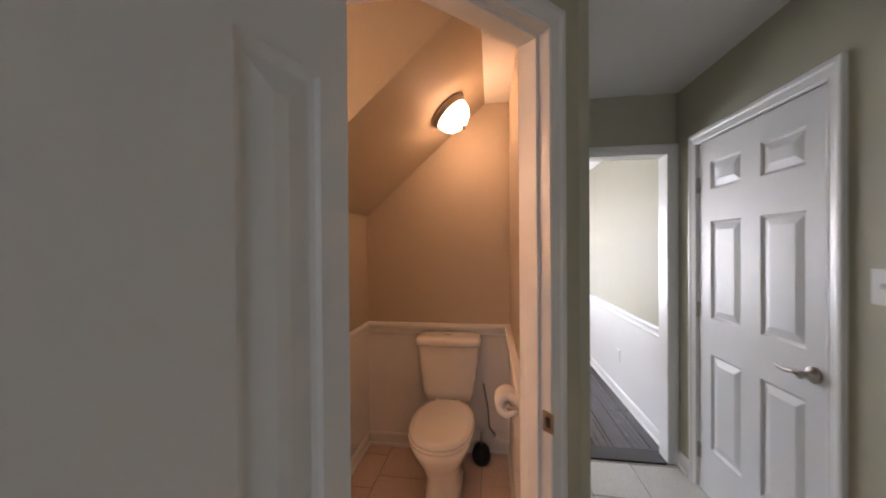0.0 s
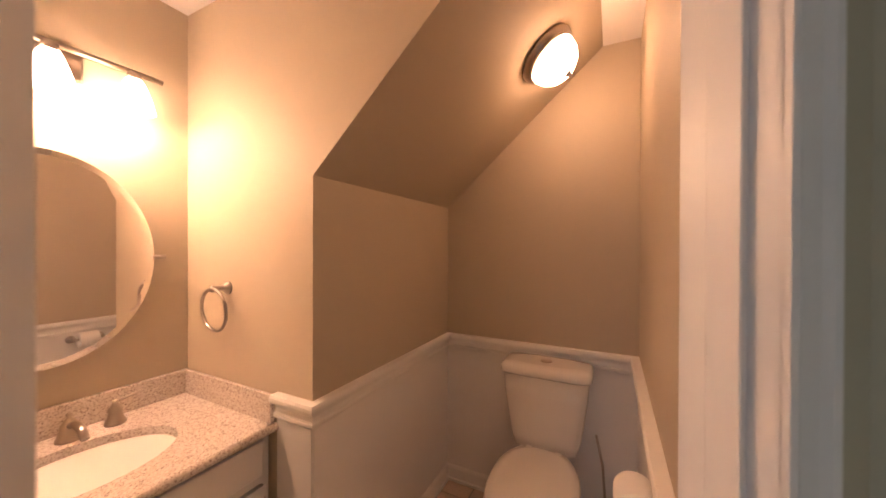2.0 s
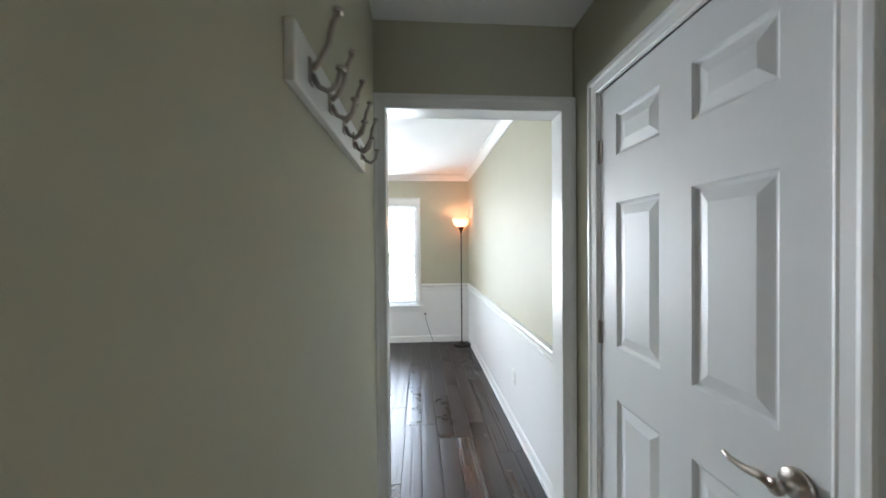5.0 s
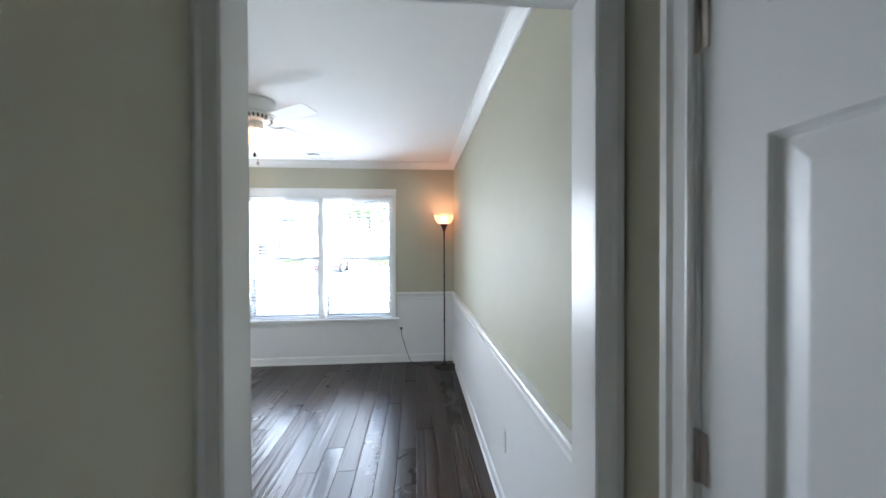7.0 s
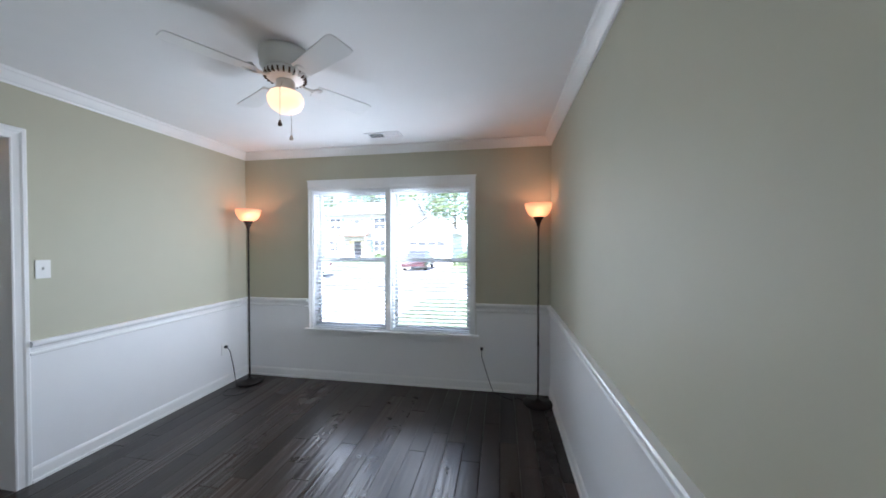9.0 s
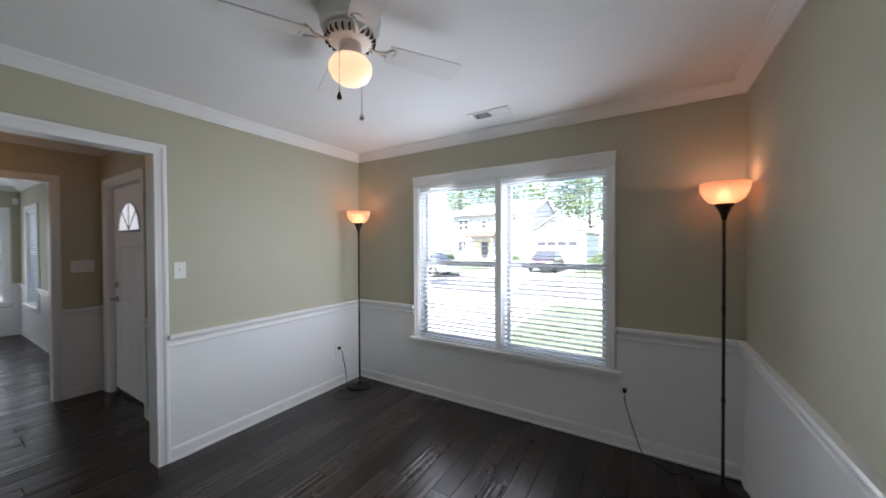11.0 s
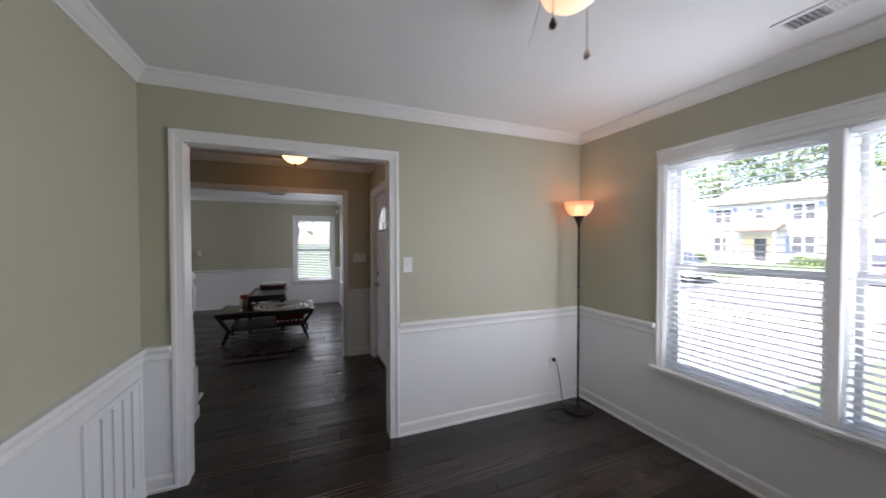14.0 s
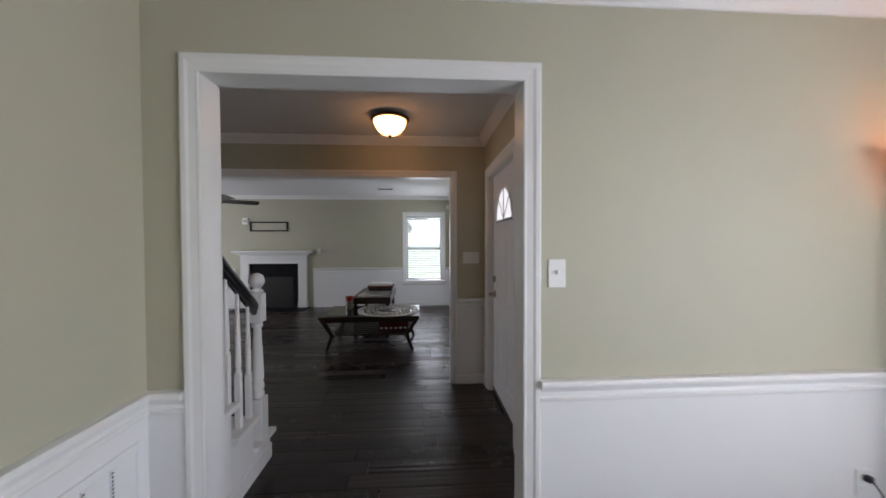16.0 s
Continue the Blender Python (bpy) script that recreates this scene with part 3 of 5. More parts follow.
# ---- windows and blinds ----
def window(name, m, w, h, units, label, tilt=-0.0015):
    """A window built in the plane of m: along, out of the wall into the room, up from the sill; units: how many sashes side by side."""
    root = thing(name, label, "window", kind="structure")
    root.matrix_world = m
    mull = 0.055
    uw = (w - mull * (units - 1)) / units
    part("window_frame", boxes(((0, -0.15, 0), (0.012, 0.0, h)), ((w - 0.012, -0.15, 0), (w, 0.0, h)), ((0, -0.149, h - 0.012), (w, -0.001, h)), ((0, -0.149, 0), (w, -0.001, 0.014))), VINYL, root)
    part("window_sill", boxes(((-0.085, -0.05, -0.022), (w + 0.085, 0.045, 0.004)), bev=0.005), WHITE, root, "white window stool")
    part("apron", boxes(((-0.07, 0, -0.075), (w + 0.07, 0.014, -0.022)), bev=0.003), WHITE, root)
    for u in range(units - 1):
        x = uw * (u + 1) + mull * u
        part("mullion", boxes(((x, -0.14, 0.014), (x + mull, 0.014, h - 0.012)), bev=0.003), WHITE, root)
    slat = bmesh.new()
    n = 6
    top, bot = [], []
    for k in range(n + 1):
        t = k / n - 0.5
        y, z = t * 0.048, 0.003 * (1 - 4 * t * t) + t * tilt
        top.append([slat.verts.new((x, y, z + 0.0008)) for x in (0.014, uw - 0.014)])
        bot.append([slat.verts.new((x, y, z - 0.0008)) for x in (0.012, uw - 0.012)])
    for k in range(n):
        slat.faces.new((top[k][0], top[k][1], top[k + 1][1], top[k + 1][0]))
        slat.faces.new((bot[k][0], bot[k + 1][0], bot[k + 1][1], bot[k][1]))
    for a, b in ((0, 0), (n, n)):
        slat.faces.new((top[a][0], bot[a][0], bot[a][1], top[a][1]))
    bmesh.ops.recalc_face_normals(slat, faces=slat.faces)
    slat_mesh = mesh_of("slat", slat, SLAT)
    for u in range(units):
        x0 = u * (uw + mull)
        half = h * 0.505
        for (z0, z1, y) in ((0.014, half, -0.085), (half - 0.022, h - 0.012, -0.112)):
            b = 0.034
            sash = part("sash", boxes(((x0 + 0.012, y - 0.022, z0), (x0 + 0.012 + b, y, z1)), ((x0 + uw - 0.012 - b, y - 0.022, z0), (x0 + uw - 0.012, y, z1)),
                                      ((x0 + 0.012, y - 0.0215, z0), (x0 + uw - 0.012, y - 0.0005, z0 + b)), ((x0 + 0.012, y - 0.0215, z1 - b), (x0 + uw - 0.012, y - 0.0005, z1))), VINYL, root)
            pane = part("pane", boxes(((x0 + 0.04, y - 0.013, z0 + 0.03), (x0 + uw - 0.04, y - 0.009, z1 - 0.03))), GLASS, sash)
            pane.visible_shadow = False
        lock = part("sash_lock", boxes(((x0 + uw / 2 - 0.03, -0.088, half), (x0 + uw / 2 + 0.03, -0.065, half + 0.012)), bev=0.003), PLASTIC, root)
        blind = part("blind", boxes(((x0 + 0.008, -0.052, h - 0.040), (x0 + uw - 0.008, -0.008, h - 0.013)), bev=0.003), SLAT, root, "white headrail of a slatted blind")
        part("bottom_rail", boxes(((x0 + 0.012, -0.050, 0.022), (x0 + uw - 0.012, -0.010, 0.034)), bev=0.003), SLAT, blind)
        zs = np.arange(0.062, h - 0.05, 0.040)
        for z in zs:
            child("slat", slat_mesh, blind, pose(x0, -0.030, z))
        for cx in (0.16, uw - 0.16):
            for y in (-0.053, -0.007):
                part("cord", boxes(((x0 + cx - 0.001, y - 0.0008, 0.03), (x0 + cx + 0.001, y + 0.0008, h - 0.05))), SLAT, blind)
        part("wand", tube([(x0 + 0.05, -0.004, h - 0.06), (x0 + 0.052, 0.002, h - 0.62)], 0.004, 6), PLASTIC, blind)
    return root


window("window_1", face((WIN[0], YN), (1, 0), (0, -1)) @ pose(0, 0, WIN[2]), WIN[1] - WIN[0], WIN[3] - WIN[2], 2, "white twin sash window with open slatted blinds")
m = face((0, YN), (1, 0), (0, -1))
casing("casing", m, WIN[0], WIN[1], WIN[2], WIN[3], 0.050, sides="lr", label="white window casing")
setting("casing_head", boxes(((WIN[0] - 0.050, YN - 0.016, WIN[3]), (WIN[1] + 0.050, YN, WIN[3] + 0.030)), ((WIN[0] - 0.050, YN - 0.020, WIN[3] + 0.030), (WIN[1] + 0.050, YN, WIN[3] + 0.088)), ((WIN[0] - 0.055, YN - 0.028, WIN[3] + 0.088), (WIN[1] + 0.055, YN, WIN[3] + 0.105)), bev=0.003), WHITE, "wide white window head casing", "casing")
window("window_2", face((XL, FWIN[0]), (0, 1), (1, 0)) @ pose(0, 0, FWIN[2]), FWIN[1] - FWIN[0], FWIN[3] - FWIN[2], 1, "white single sash window with slatted blind", 0.026)
casing("casing", face((XL, 0), (0, 1), (1, 0)), FWIN[0], FWIN[1], FWIN[2], FWIN[3], 0.075, label="white window casing")
window("window_3", face((SWIN[0], YF), (1, 0), (0, -1)) @ pose(0, 0, SWIN[2]), SWIN[1] - SWIN[0], SWIN[3] - SWIN[2], 1, "white single sash window with slatted blind", 0.026)
casing("casing", face((0, YF), (1, 0), (0, -1)), SWIN[0], SWIN[1], SWIN[2], SWIN[3], 0.075, label="white window casing")


# ---- panelled doors ----
def door_leaf(root, w, h, t, xs, zs, skip=(), y0=0.0):
    """A six-panel leaf from (0, y0) to (w, y0 + t); xs and zs: the panels' edges in pairs."""
    gx, gz = [0, *xs, w], [0, *zs, h]
    bm = bmesh.new()
    for y, sg in ((y0, -1), (y0 + t, 1)):
        for i, (a, b) in enumerate(zip(gx, gx[1:])):
            for k, (c, d) in enumerate(zip(gz, gz[1:])):
                if i % 2 and k % 2:
                    continue
                bm.faces.new([bm.verts.new(v) for v in ((a, y, c), (b, y, c), (b, y, d), (a, y, d))])
    for q in (((0, 0), (w, 0)), ((w, 0), (w, h)), ((w, h), (0, h)), ((0, h), (0, 0))):
        (a, c), (b, d) = q
        bm.faces.new([bm.verts.new(v) for v in ((a, y0, c), (b, y0, d), (b, y0 + t, d), (a, y0 + t, c))])
    bmesh.ops.remove_doubles(bm, verts=bm.verts, dist=1e-5)
    bmesh.ops.recalc_face_normals(bm, faces=bm.faces)
    slab = part("leaf", bm, DOORPAINT, root)
    for i in range(1, len(gx) - 1, 2):
        for k in range(1, len(gz) - 1, 2):
            if (i, k) in skip:
                continue
            a, b, c, d = gx[i], gx[i + 1], gz[k], gz[k + 1]
            bm = bmesh.new()
            for y, sg in ((y0, 1), (y0 + t, -1)):
                rings = []
                for off, dep in ((0, 0), (0.005, 0.006), (0.012, 0.010), (0.016, 0.010), (0.050, 0.002)):
                    rings.append([bm.verts.new(v) for v in ((a + off, y + sg * dep, c + off), (b - off, y + sg * dep, c + off), (b - off, y + sg * dep, d - off), (a + off, y + sg * dep, d - off))])
                for r, s in zip(rings, rings[1:]):
                    for j in range(4):
                        bm.faces.new((r[j], r[(j + 1) % 4], s[(j + 1) % 4], s[j]))
                bm.faces.new(rings[-1])
            bmesh.ops.recalc_face_normals(bm, faces=bm.faces)
            part("panel", bm, DOORPAINT, root)
    return slab


def lever(root, x, z, y, sg, to):
    """A lever handle on a round rose at (x, y, z); sg: the side it stands out on; to: the way the lever points."""
    rose = part("handle", moved(lathe([(0, 0.0), (0.033, 0.0), (0.033, 0.006), (0.029, 0.012), (0.014, 0.016), (0.013, 0.042), (0.016, 0.046), (0.016, 0.056), (0, 0.060)], 28), Matrix.Translation((x, y, z)) @ Matrix.Rotation(radians(90 * (1 if sg < 0 else -1)), 4, "X")), NICKEL, root, "brushed nickel lever handle")
    yy = y + sg * 0.050
    part("lever", tube([(x, yy, z), (x + to * 0.03, yy, z + 0.002), (x + to * 0.06, yy, z - 0.005), (x + to * 0.095, yy + sg * 0.002, z - 0.004), (x + to * 0.112, yy + sg * 0.003, z + 0.004)], 0.008, 10, radii=[0.011, 0.010, 0.008, 0.007, 0.005]), NICKEL, rose)


def hinges(root, x, y, zs):
    for z in zs:
        part("hinge", join(lathe([(0, -0.047), (0.006, -0.047), (0.006, 0.047), (0, 0.047)], 10, (x, y, z)), boxes(((x - 0.002, y, z - 0.044), (x + 0.020, y + 0.006, z + 0.044)))), NICKEL, root)


PZ = [0.287, 0.834, 1.036, 1.588, 1.768, 1.925]
hd = thing("door_1", "closed white six panel door with nickel lever", "door", kind="structure")
# local x runs along -y (from the hinge to the latch), local y into the wall
hd.matrix_world = face((HX + 0.006, HDOOR[1] - 0.014), (0, -1), (1, 0)) @ pose(0, 0, 0.008)
door_leaf(hd, 0.782, 2.040, 0.035, [0.107, 0.338, 0.461, 0.688], [z - 0.008 for z in PZ])
lever(hd, 0.725, 0.94, 0.0, -1, -1)
hinges(hd, -0.006, -0.004, (0.22, 1.06, 1.80))

pd = thing("door_2", "open white six panel powder room door", "door", kind="structure")
H2 = DIAG @ Vector((-0.752, -0.022, 0))
LEAF_TURN = 253.0
pd.matrix_world = pose(H2.x, H2.y, 0.008, 0, 0, LEAF_TURN)
door_leaf(pd, 0.60, 2.02, 0.035, [0.055, 0.175, 0.425, 0.545], [0.25, 0.83, 1.04, 1.68, 1.79, 1.92])
hinges(pd, 0.004, -0.004, (0.22, 1.06, 1.80))

fd = thing("door_3", "closed white front door with fanlight", "door", kind="structure")
fd.matrix_world = face((FDOOR[0] + 0.014, YF + 0.05), (1, 0), (0, 1)) @ pose(0, 0, 0.01)
door_leaf(fd, 0.892, 2.03, 0.045, [0.13, 0.40, 0.492, 0.762], [0.22, 0.70, 0.90, 1.46])
arc = [(0.42 + 0.27 * math.cos(a), 1.60 + 0.27 * math.sin(a)) for a in np.linspace(0, math.pi, 17)]
part("fanlight_frame", tube([(x, -0.004, z) for x, z in arc] + [(0.15, -0.004, 1.60)], 0.012, 8, closed=True), DOORPAINT, fd)
# pane emits by itself in place of daylight coming through the door
FANLIGHT_GLOW = glow("self_glowing_frosted_glass", (0.92, 0.97, 1.0), 0.08, (0.8, 0.82, 0.84))
part("fanlight", prism([(x, z) for x, z in arc], "y", -0.003, 0.002), FANLIGHT_GLOW, fd, "frosted arched pane with its own glow for daylight")
for a in (45, 90, 135):
    part("lead_bar", tube([(0.42, -0.006, 1.61), (0.42 + 0.25 * math.cos(radians(a)), -0.006, 1.61 + 0.25 * math.sin(radians(a)))], 0.004, 6), NICKEL, fd)
part("deadbolt", moved(lathe([(0, 0), (0.03, 0), (0.026, 0.018), (0, 0.02)], 20), Matrix.Translation((0.07, 0, 1.07)) @ Matrix.Rotation(radians(90), 4, "X")), NICKEL, fd)
lever(fd, 0.07, 0.93, 0.0, -1, 1)
hinges(fd, 0.896, -0.004, (0.25, 1.05, 1.78))
part("sweep", boxes(((0.0, -0.006, 0.0), (0.892, 0.0, 0.03))), BRONZE, fd)


# ---- floors ----
def plank_mesh(w, l, crown=0.0, e=0.0009):
    """A board with eased edges; crown: how far its middle stands over its long edges."""
    t = 0.018
    bm = bmesh.new()
    lo = [bm.verts.new((x, y, -t)) for x, y in ((0, 0), (w, 0), (w, l), (0, l))]
    xs = [e, w * 0.28, w * 0.72, w - e] if crown else [e, w - e]
    zs = [-crown, 0, 0, -crown] if crown else [0, 0]
    near, far = [[bm.verts.new((x, y, z)) for x, z in zip(xs, zs)] for y in (e, l - e)]
    mi = [bm.verts.new((x, y, -e * 2.2 - crown)) for x, y in ((0, 0), (w, 0), (w, l), (0, l))]
    for k in range(4):
        bm.faces.new((lo[k], lo[(k + 1) % 4], mi[(k + 1) % 4], mi[k]))
    bm.faces.new((mi[0], mi[1], *reversed(near)))
    bm.faces.new((mi[2], mi[3], *far))
    bm.faces.new((mi[1], mi[2], far[-1], near[-1]))
    bm.faces.new((mi[3], mi[0], near[0], far[0]))
    for k in range(len(xs) - 1):
        bm.faces.new((near[k], near[k + 1], far[k + 1], far[k]))
    bmesh.ops.recalc_face_normals(bm, faces=bm.faces)
    return bm


PLANKS, GAP, PWID = {}, 0.0012, 0.127
rng = random.Random(7)


def plank(w, l):
    key = (round(w, 3), round(l, 2))
    if key not in PLANKS:
        PLANKS[key] = mesh_of("plank", plank_mesh(w - GAP, key[1] - GAP, 0.0005, 0.0016), WOOD)
    return PLANKS[key]


def lay(root, x0, x1, y0, y1):
    x = x0
    while x < x1 - 0.02:
        w = min(PWID, x1 - x)
        y = y0
        l = rng.choice((0.35, 0.6, 0.8, 1.0))
        while y < y1 - 0.01:
            l = round(min(l, y1 - y), 2)
            if y1 - y - l < 0.15:
                l = round(y1 - y, 2)
            child("plank", plank(w, l), root, pose(x, y, rng.uniform(-0.0006, 0.0), rng.uniform(-0.03, 0.03), rng.uniform(-0.35, 0.35)))
            y += l
            l = rng.choice((0.7, 0.95, 1.2, 1.5))
        x += PWID


fl = thing("floor", "dark hand-scraped hardwood plank floor", "floor", kind="structure")
lay(fl, XW - 0.115, XE + 0.02, 2.73, YN + 0.02)
fl2 = thing("floor_foyer", "dark hand-scraped hardwood plank floor of the foyer", "floor", kind="structure")
lay(fl2, XF - 0.11, XW - 0.115, 1.6, YF + 0.05)
fl3 = thing("floor_living", "dark hand-scraped hardwood plank floor of the living room", "floor", kind="structure")
lay(fl3, XL, XF - 0.11, -2.0, YF + 0.02)


def tiles(root, x0, x1, y0, y1, size, z=0.0, keep=lambda x, y: True, mat=TILE):
    meshes = {}
    y = y0
    while y < y1 - 0.01:
        l = round(min(size, y1 - y), 3)
        x = x0
        while x < x1 - 0.01:
            w = round(min(size, x1 - x), 3)
            if keep(x + w / 2, y + l / 2):
                if (w, l) not in meshes:
                    meshes[(w, l)] = mesh_of("tile", moved(plank_mesh(w - 0.006, l - 0.006), pose(0.003, 0.003, 0)), mat)
                child("tile", meshes[(w, l)], root, pose(x, y, z))
            x += size
        y += size


tf = thing("floor_hall", "pale beige ceramic tile floor of the hall", "floor", kind="structure")
part("grout", boxes(((-0.45, -1.65, -0.02), (HX + 0.1, 2.6, -0.004))), GROUT, tf, "grey grout bed")
INTO = DIAG.inverted()


def in_powder(x, y):
    return x < 0.46 and (INTO @ Vector((x, y, 0))).y > 0.03


tiles(tf, -0.46, HX + 0.02, -1.66, 2.587, 0.325, keep=lambda x, y: not in_powder(x, y))
tp = thing("floor_powder", "beige ceramic tile floor of the powder room", "floor", kind="structure")
part("grout", boxes(((PM, 0.5, -0.018), (-0.46, PB, -0.0042)), ((-0.46, 2.59, -0.018), (PE, 2.592, -0.0042))), GROUT, tp, "grey grout bed")
tiles(tp, PM, -0.461, 0.5, PB, 0.325, mat=WARMTILE)
tiles(tp, -0.46, HX + 0.02, -1.66, 2.587, 0.325, keep=in_powder, mat=WARMTILE)


# ---- powder room ----
def loft(rings, seg=28, cap=True):
    """Ellipses (cx, cy, half x, half y, z, square) joined from bottom to top; square: 2 an ellipse, more a rounder box."""
    bm = bmesh.new()
    rows = []
    for cx, cy, hx, hy, z, sq in rings:
        row = []
        for k in range(seg):
            a = 2 * math.pi * k / seg
            c, s = math.cos(a), math.sin(a)
            row.append(bm.verts.new((cx + hx * math.copysign(abs(c) ** (2 / sq), c), cy + hy * math.copysign(abs(s) ** (2 / sq), s), z)))
        rows.append(row)
    for a, b in zip(rows, rows[1:]):
        for k in range(seg):
            bm.faces.new((a[k], a[(k + 1) % seg], b[(k + 1) % seg], b[k]))
    if cap:
        bm.faces.new(rows[0])
        bm.faces.new(rows[-1])
    bmesh.ops.recalc_face_normals(bm, faces=bm.faces)
    for f in bm.faces:
        f.smooth = len(f.verts) == 4
    return bm


toilet = thing("toilet", "white ceramic two piece toilet with closed lid", "toilet", (-0.03, 2.575, 0))
part("bowl", loft([(0, -0.33, 0.115, 0.25, 0.0, 3), (0, -0.33, 0.108, 0.24, 0.05, 2.8), (0, -0.34, 0.105, 0.24, 0.16, 2.6), (0, -0.39, 0.135, 0.27, 0.26, 2.4), (0, -0.43, 0.172, 0.28, 0.34, 2.3), (0, -0.445, 0.182, 0.285, 0.385, 2.3), (0, -0.445, 0.176, 0.278, 0.398, 2.3)]), CERAMIC, toilet)
part("seat", loft([(0, -0.445, 0.184, 0.285, 0.401, 2.3), (0, -0.445, 0.188, 0.288, 0.408, 2.3), (0, -0.445, 0.186, 0.286, 0.418, 2.3)]), CERAMIC, toilet)
part("lid", loft([(0, -0.44, 0.184, 0.282, 0.422, 2.3), (0, -0.44, 0.187, 0.284, 0.428, 2.3), (0, -0.44, 0.180, 0.277, 0.440, 2.3), (0, -0.44, 0.150, 0.245, 0.446, 2.3)]), CERAMIC, toilet)
part("tank", loft([(0, -0.11, 0.155, 0.085, 0.44, 6), (0, -0.112, 0.170, 0.092, 0.50, 6), (0, -0.115, 0.198, 0.100, 0.70, 7), (0, -0.115, 0.204, 0.101, 0.797, 7)], 40), CERAMIC, toilet)
tl = part("tank_lid", loft([(0, -0.118, 0.212, 0.110, 0.803, 6), (0, -0.118, 0.219, 0.116, 0.810, 6), (0, -0.118, 0.219, 0.116, 0.838, 6), (0, -0.118, 0.205, 0.103, 0.852, 5), (0, -0.118, 0.15, 0.07, 0.857, 4)], 40), CERAMIC, toilet)
part("flush_button", lathe([(0, 0.0), (0.030, 0.0), (0.030, 0.004), (0.024, 0.007), (0, 0.007)], 24, (0, -0.118, 0.855)), NICKEL, tl)
for sx in (-0.07, 0.07):
    part("hinge_cap", boxes(((sx - 0.015, -0.205, 0.418), (sx + 0.015, -0.175, 0.45)), bev=0.006), CERAMIC, toilet)
hose = thing("supply_hose", "thin braided water hose beside the toilet", "hose", (0.24, 2.56, 0))
part("hose", tube([(-0.04, -0.03, 0.50), (-0.01, -0.03, 0.35), (0.0, -0.03, 0.2), (0.05, -0.02, 0.13)], 0.006, 8), NICKEL, hose)
part("valve", moved(lathe([(0, 0), (0.03, 0), (0.03, 0.05), (0.02, 0.07), (0, 0.07)], 16), pose(0.065, 0.0, 0.12, 90)), PLASTIC, hose, "white shut-off valve")
brush = thing("toilet_brush", "black round toilet brush holder on the floor", "toilet brush", (0.185, 2.455, 0))
part("holder", lathe([(0, 0), (0.045, 0), (0.060, 0.03), (0.062, 0.06), (0.050, 0.10), (0.03, 0.12), (0, 0.12)], 24), BLACKP, brush)
part("handle", tube([(0, 0, 0.11), (0, 0.01, 0.20)], 0.007, 10), NICKEL, brush)

tph = thing("toilet_paper_holder", "brushed nickel holder with a white paper roll", "paper holder", (PE - 0.004, 1.70, 0.775))
for y in (-0.075, 0.075):
    post = part("post", moved(lathe([(0, 0), (0.026, 0), (0.026, 0.005), (0.016, 0.012), (0.009, 0.02), (0.009, 0.040), (0.014, 0.046), (0.014, 0.062), (0, 0.064)], 20), Matrix.Translation((0, y, 0)) @ Matrix.Rotation(radians(-90), 4, "Y")), NICKEL, tph)
part("roller", moved(lathe([(0, -0.072), (0.008, -0.072), (0.008, 0.072), (0, 0.072)], 12), Matrix.Translation((-0.052, 0, 0)) @ Matrix.Rotation(radians(90), 4, "X")), NICKEL, tph)
part("paper_roll", moved(lathe([(0.020, -0.05), (0.051, -0.05), (0.053, -0.047), (0.053, 0.047), (0.051, 0.05), (0.020, 0.05), (0.020, -0.05)], 32), Matrix.Translation((-0.059, 0, -0.006)) @ Matrix.Rotation(radians(90), 4, "X")), PAPER, tph, "white tissue roll")

ring = thing("towel_ring", "brushed nickel towel ring on the wall", "towel ring", (-1.125, PR, 1.27))
part("mount", moved(lathe([(0, 0), (0.028, 0), (0.027, 0.006), (0.015, 0.016), (0.010, 0.030), (0.010, 0.052), (0.014, 0.058), (0.012, 0.068), (0, 0.070)], 24), pose(0, 0, 0, 90)), NICKEL, ring)
part("hoop", tube([(0.082 * math.sin(a) - 0.0, -0.056 - 0.004 * math.cos(a), -0.082 + 0.082 * math.cos(a)) for a in np.linspace(0, 2 * math.pi, 40, endpoint=False)], 0.0068, 8, closed=True), NICKEL, ring)

van = thing("vanity_cabinet", "white painted vanity cabinet with a shaker door", "cabinet", (PM, 0.66, 0))
VW, VD = PR - 0.66 - 0.012, 0.56
part("body", boxes(((0.004, 0, 0.09), (VD, VW, 0.764)), ((0.004, 0.01, 0), (VD - 0.06, VW - 0.01, 0.09))), WHITE, van)
part("false_drawer", boxes(((VD, 0.03, 0.62), (VD + 0.016, VW - 0.03, 0.745)), bev=0.004), WHITE, van)
for y0, y1 in ((0.03, VW / 2 - 0.004), (VW / 2 + 0.004, VW - 0.03)):
    d = part("door", boxes(((VD, y0, 0.11), (VD + 0.012, y1, 0.585)), ((VD + 0.012, y0, 0.11), (VD + 0.02, y0 + 0.055, 0.585)), ((VD + 0.012, y1 - 0.055, 0.11), (VD + 0.02, y1, 0.585)), ((VD + 0.0115, y0, 0.11), (VD + 0.0195, y1, 0.165)), ((VD + 0.0115, y0, 0.53), (VD + 0.0195, y1, 0.585))), WHITE, van)
    part("hinge", boxes(((VD + 0.005, y1 if y0 > 0.2 else y0 - 0.006, 0.49), (VD + 0.018, (y1 if y0 > 0.2 else y0 - 0.006) + 0.006, 0.54))), NICKEL, d)
top = thing("granite_counter", "speckled beige granite counter with white undermount basin", "counter", (PM, 0.65, 0.765))
CW = PR - 0.65 - 0.004
bm = bmesh.new()
SC, SA, SB = (0.305, CW - 0.415), 0.165, 0.225
ring_o, ring_i = [], []
N = 48
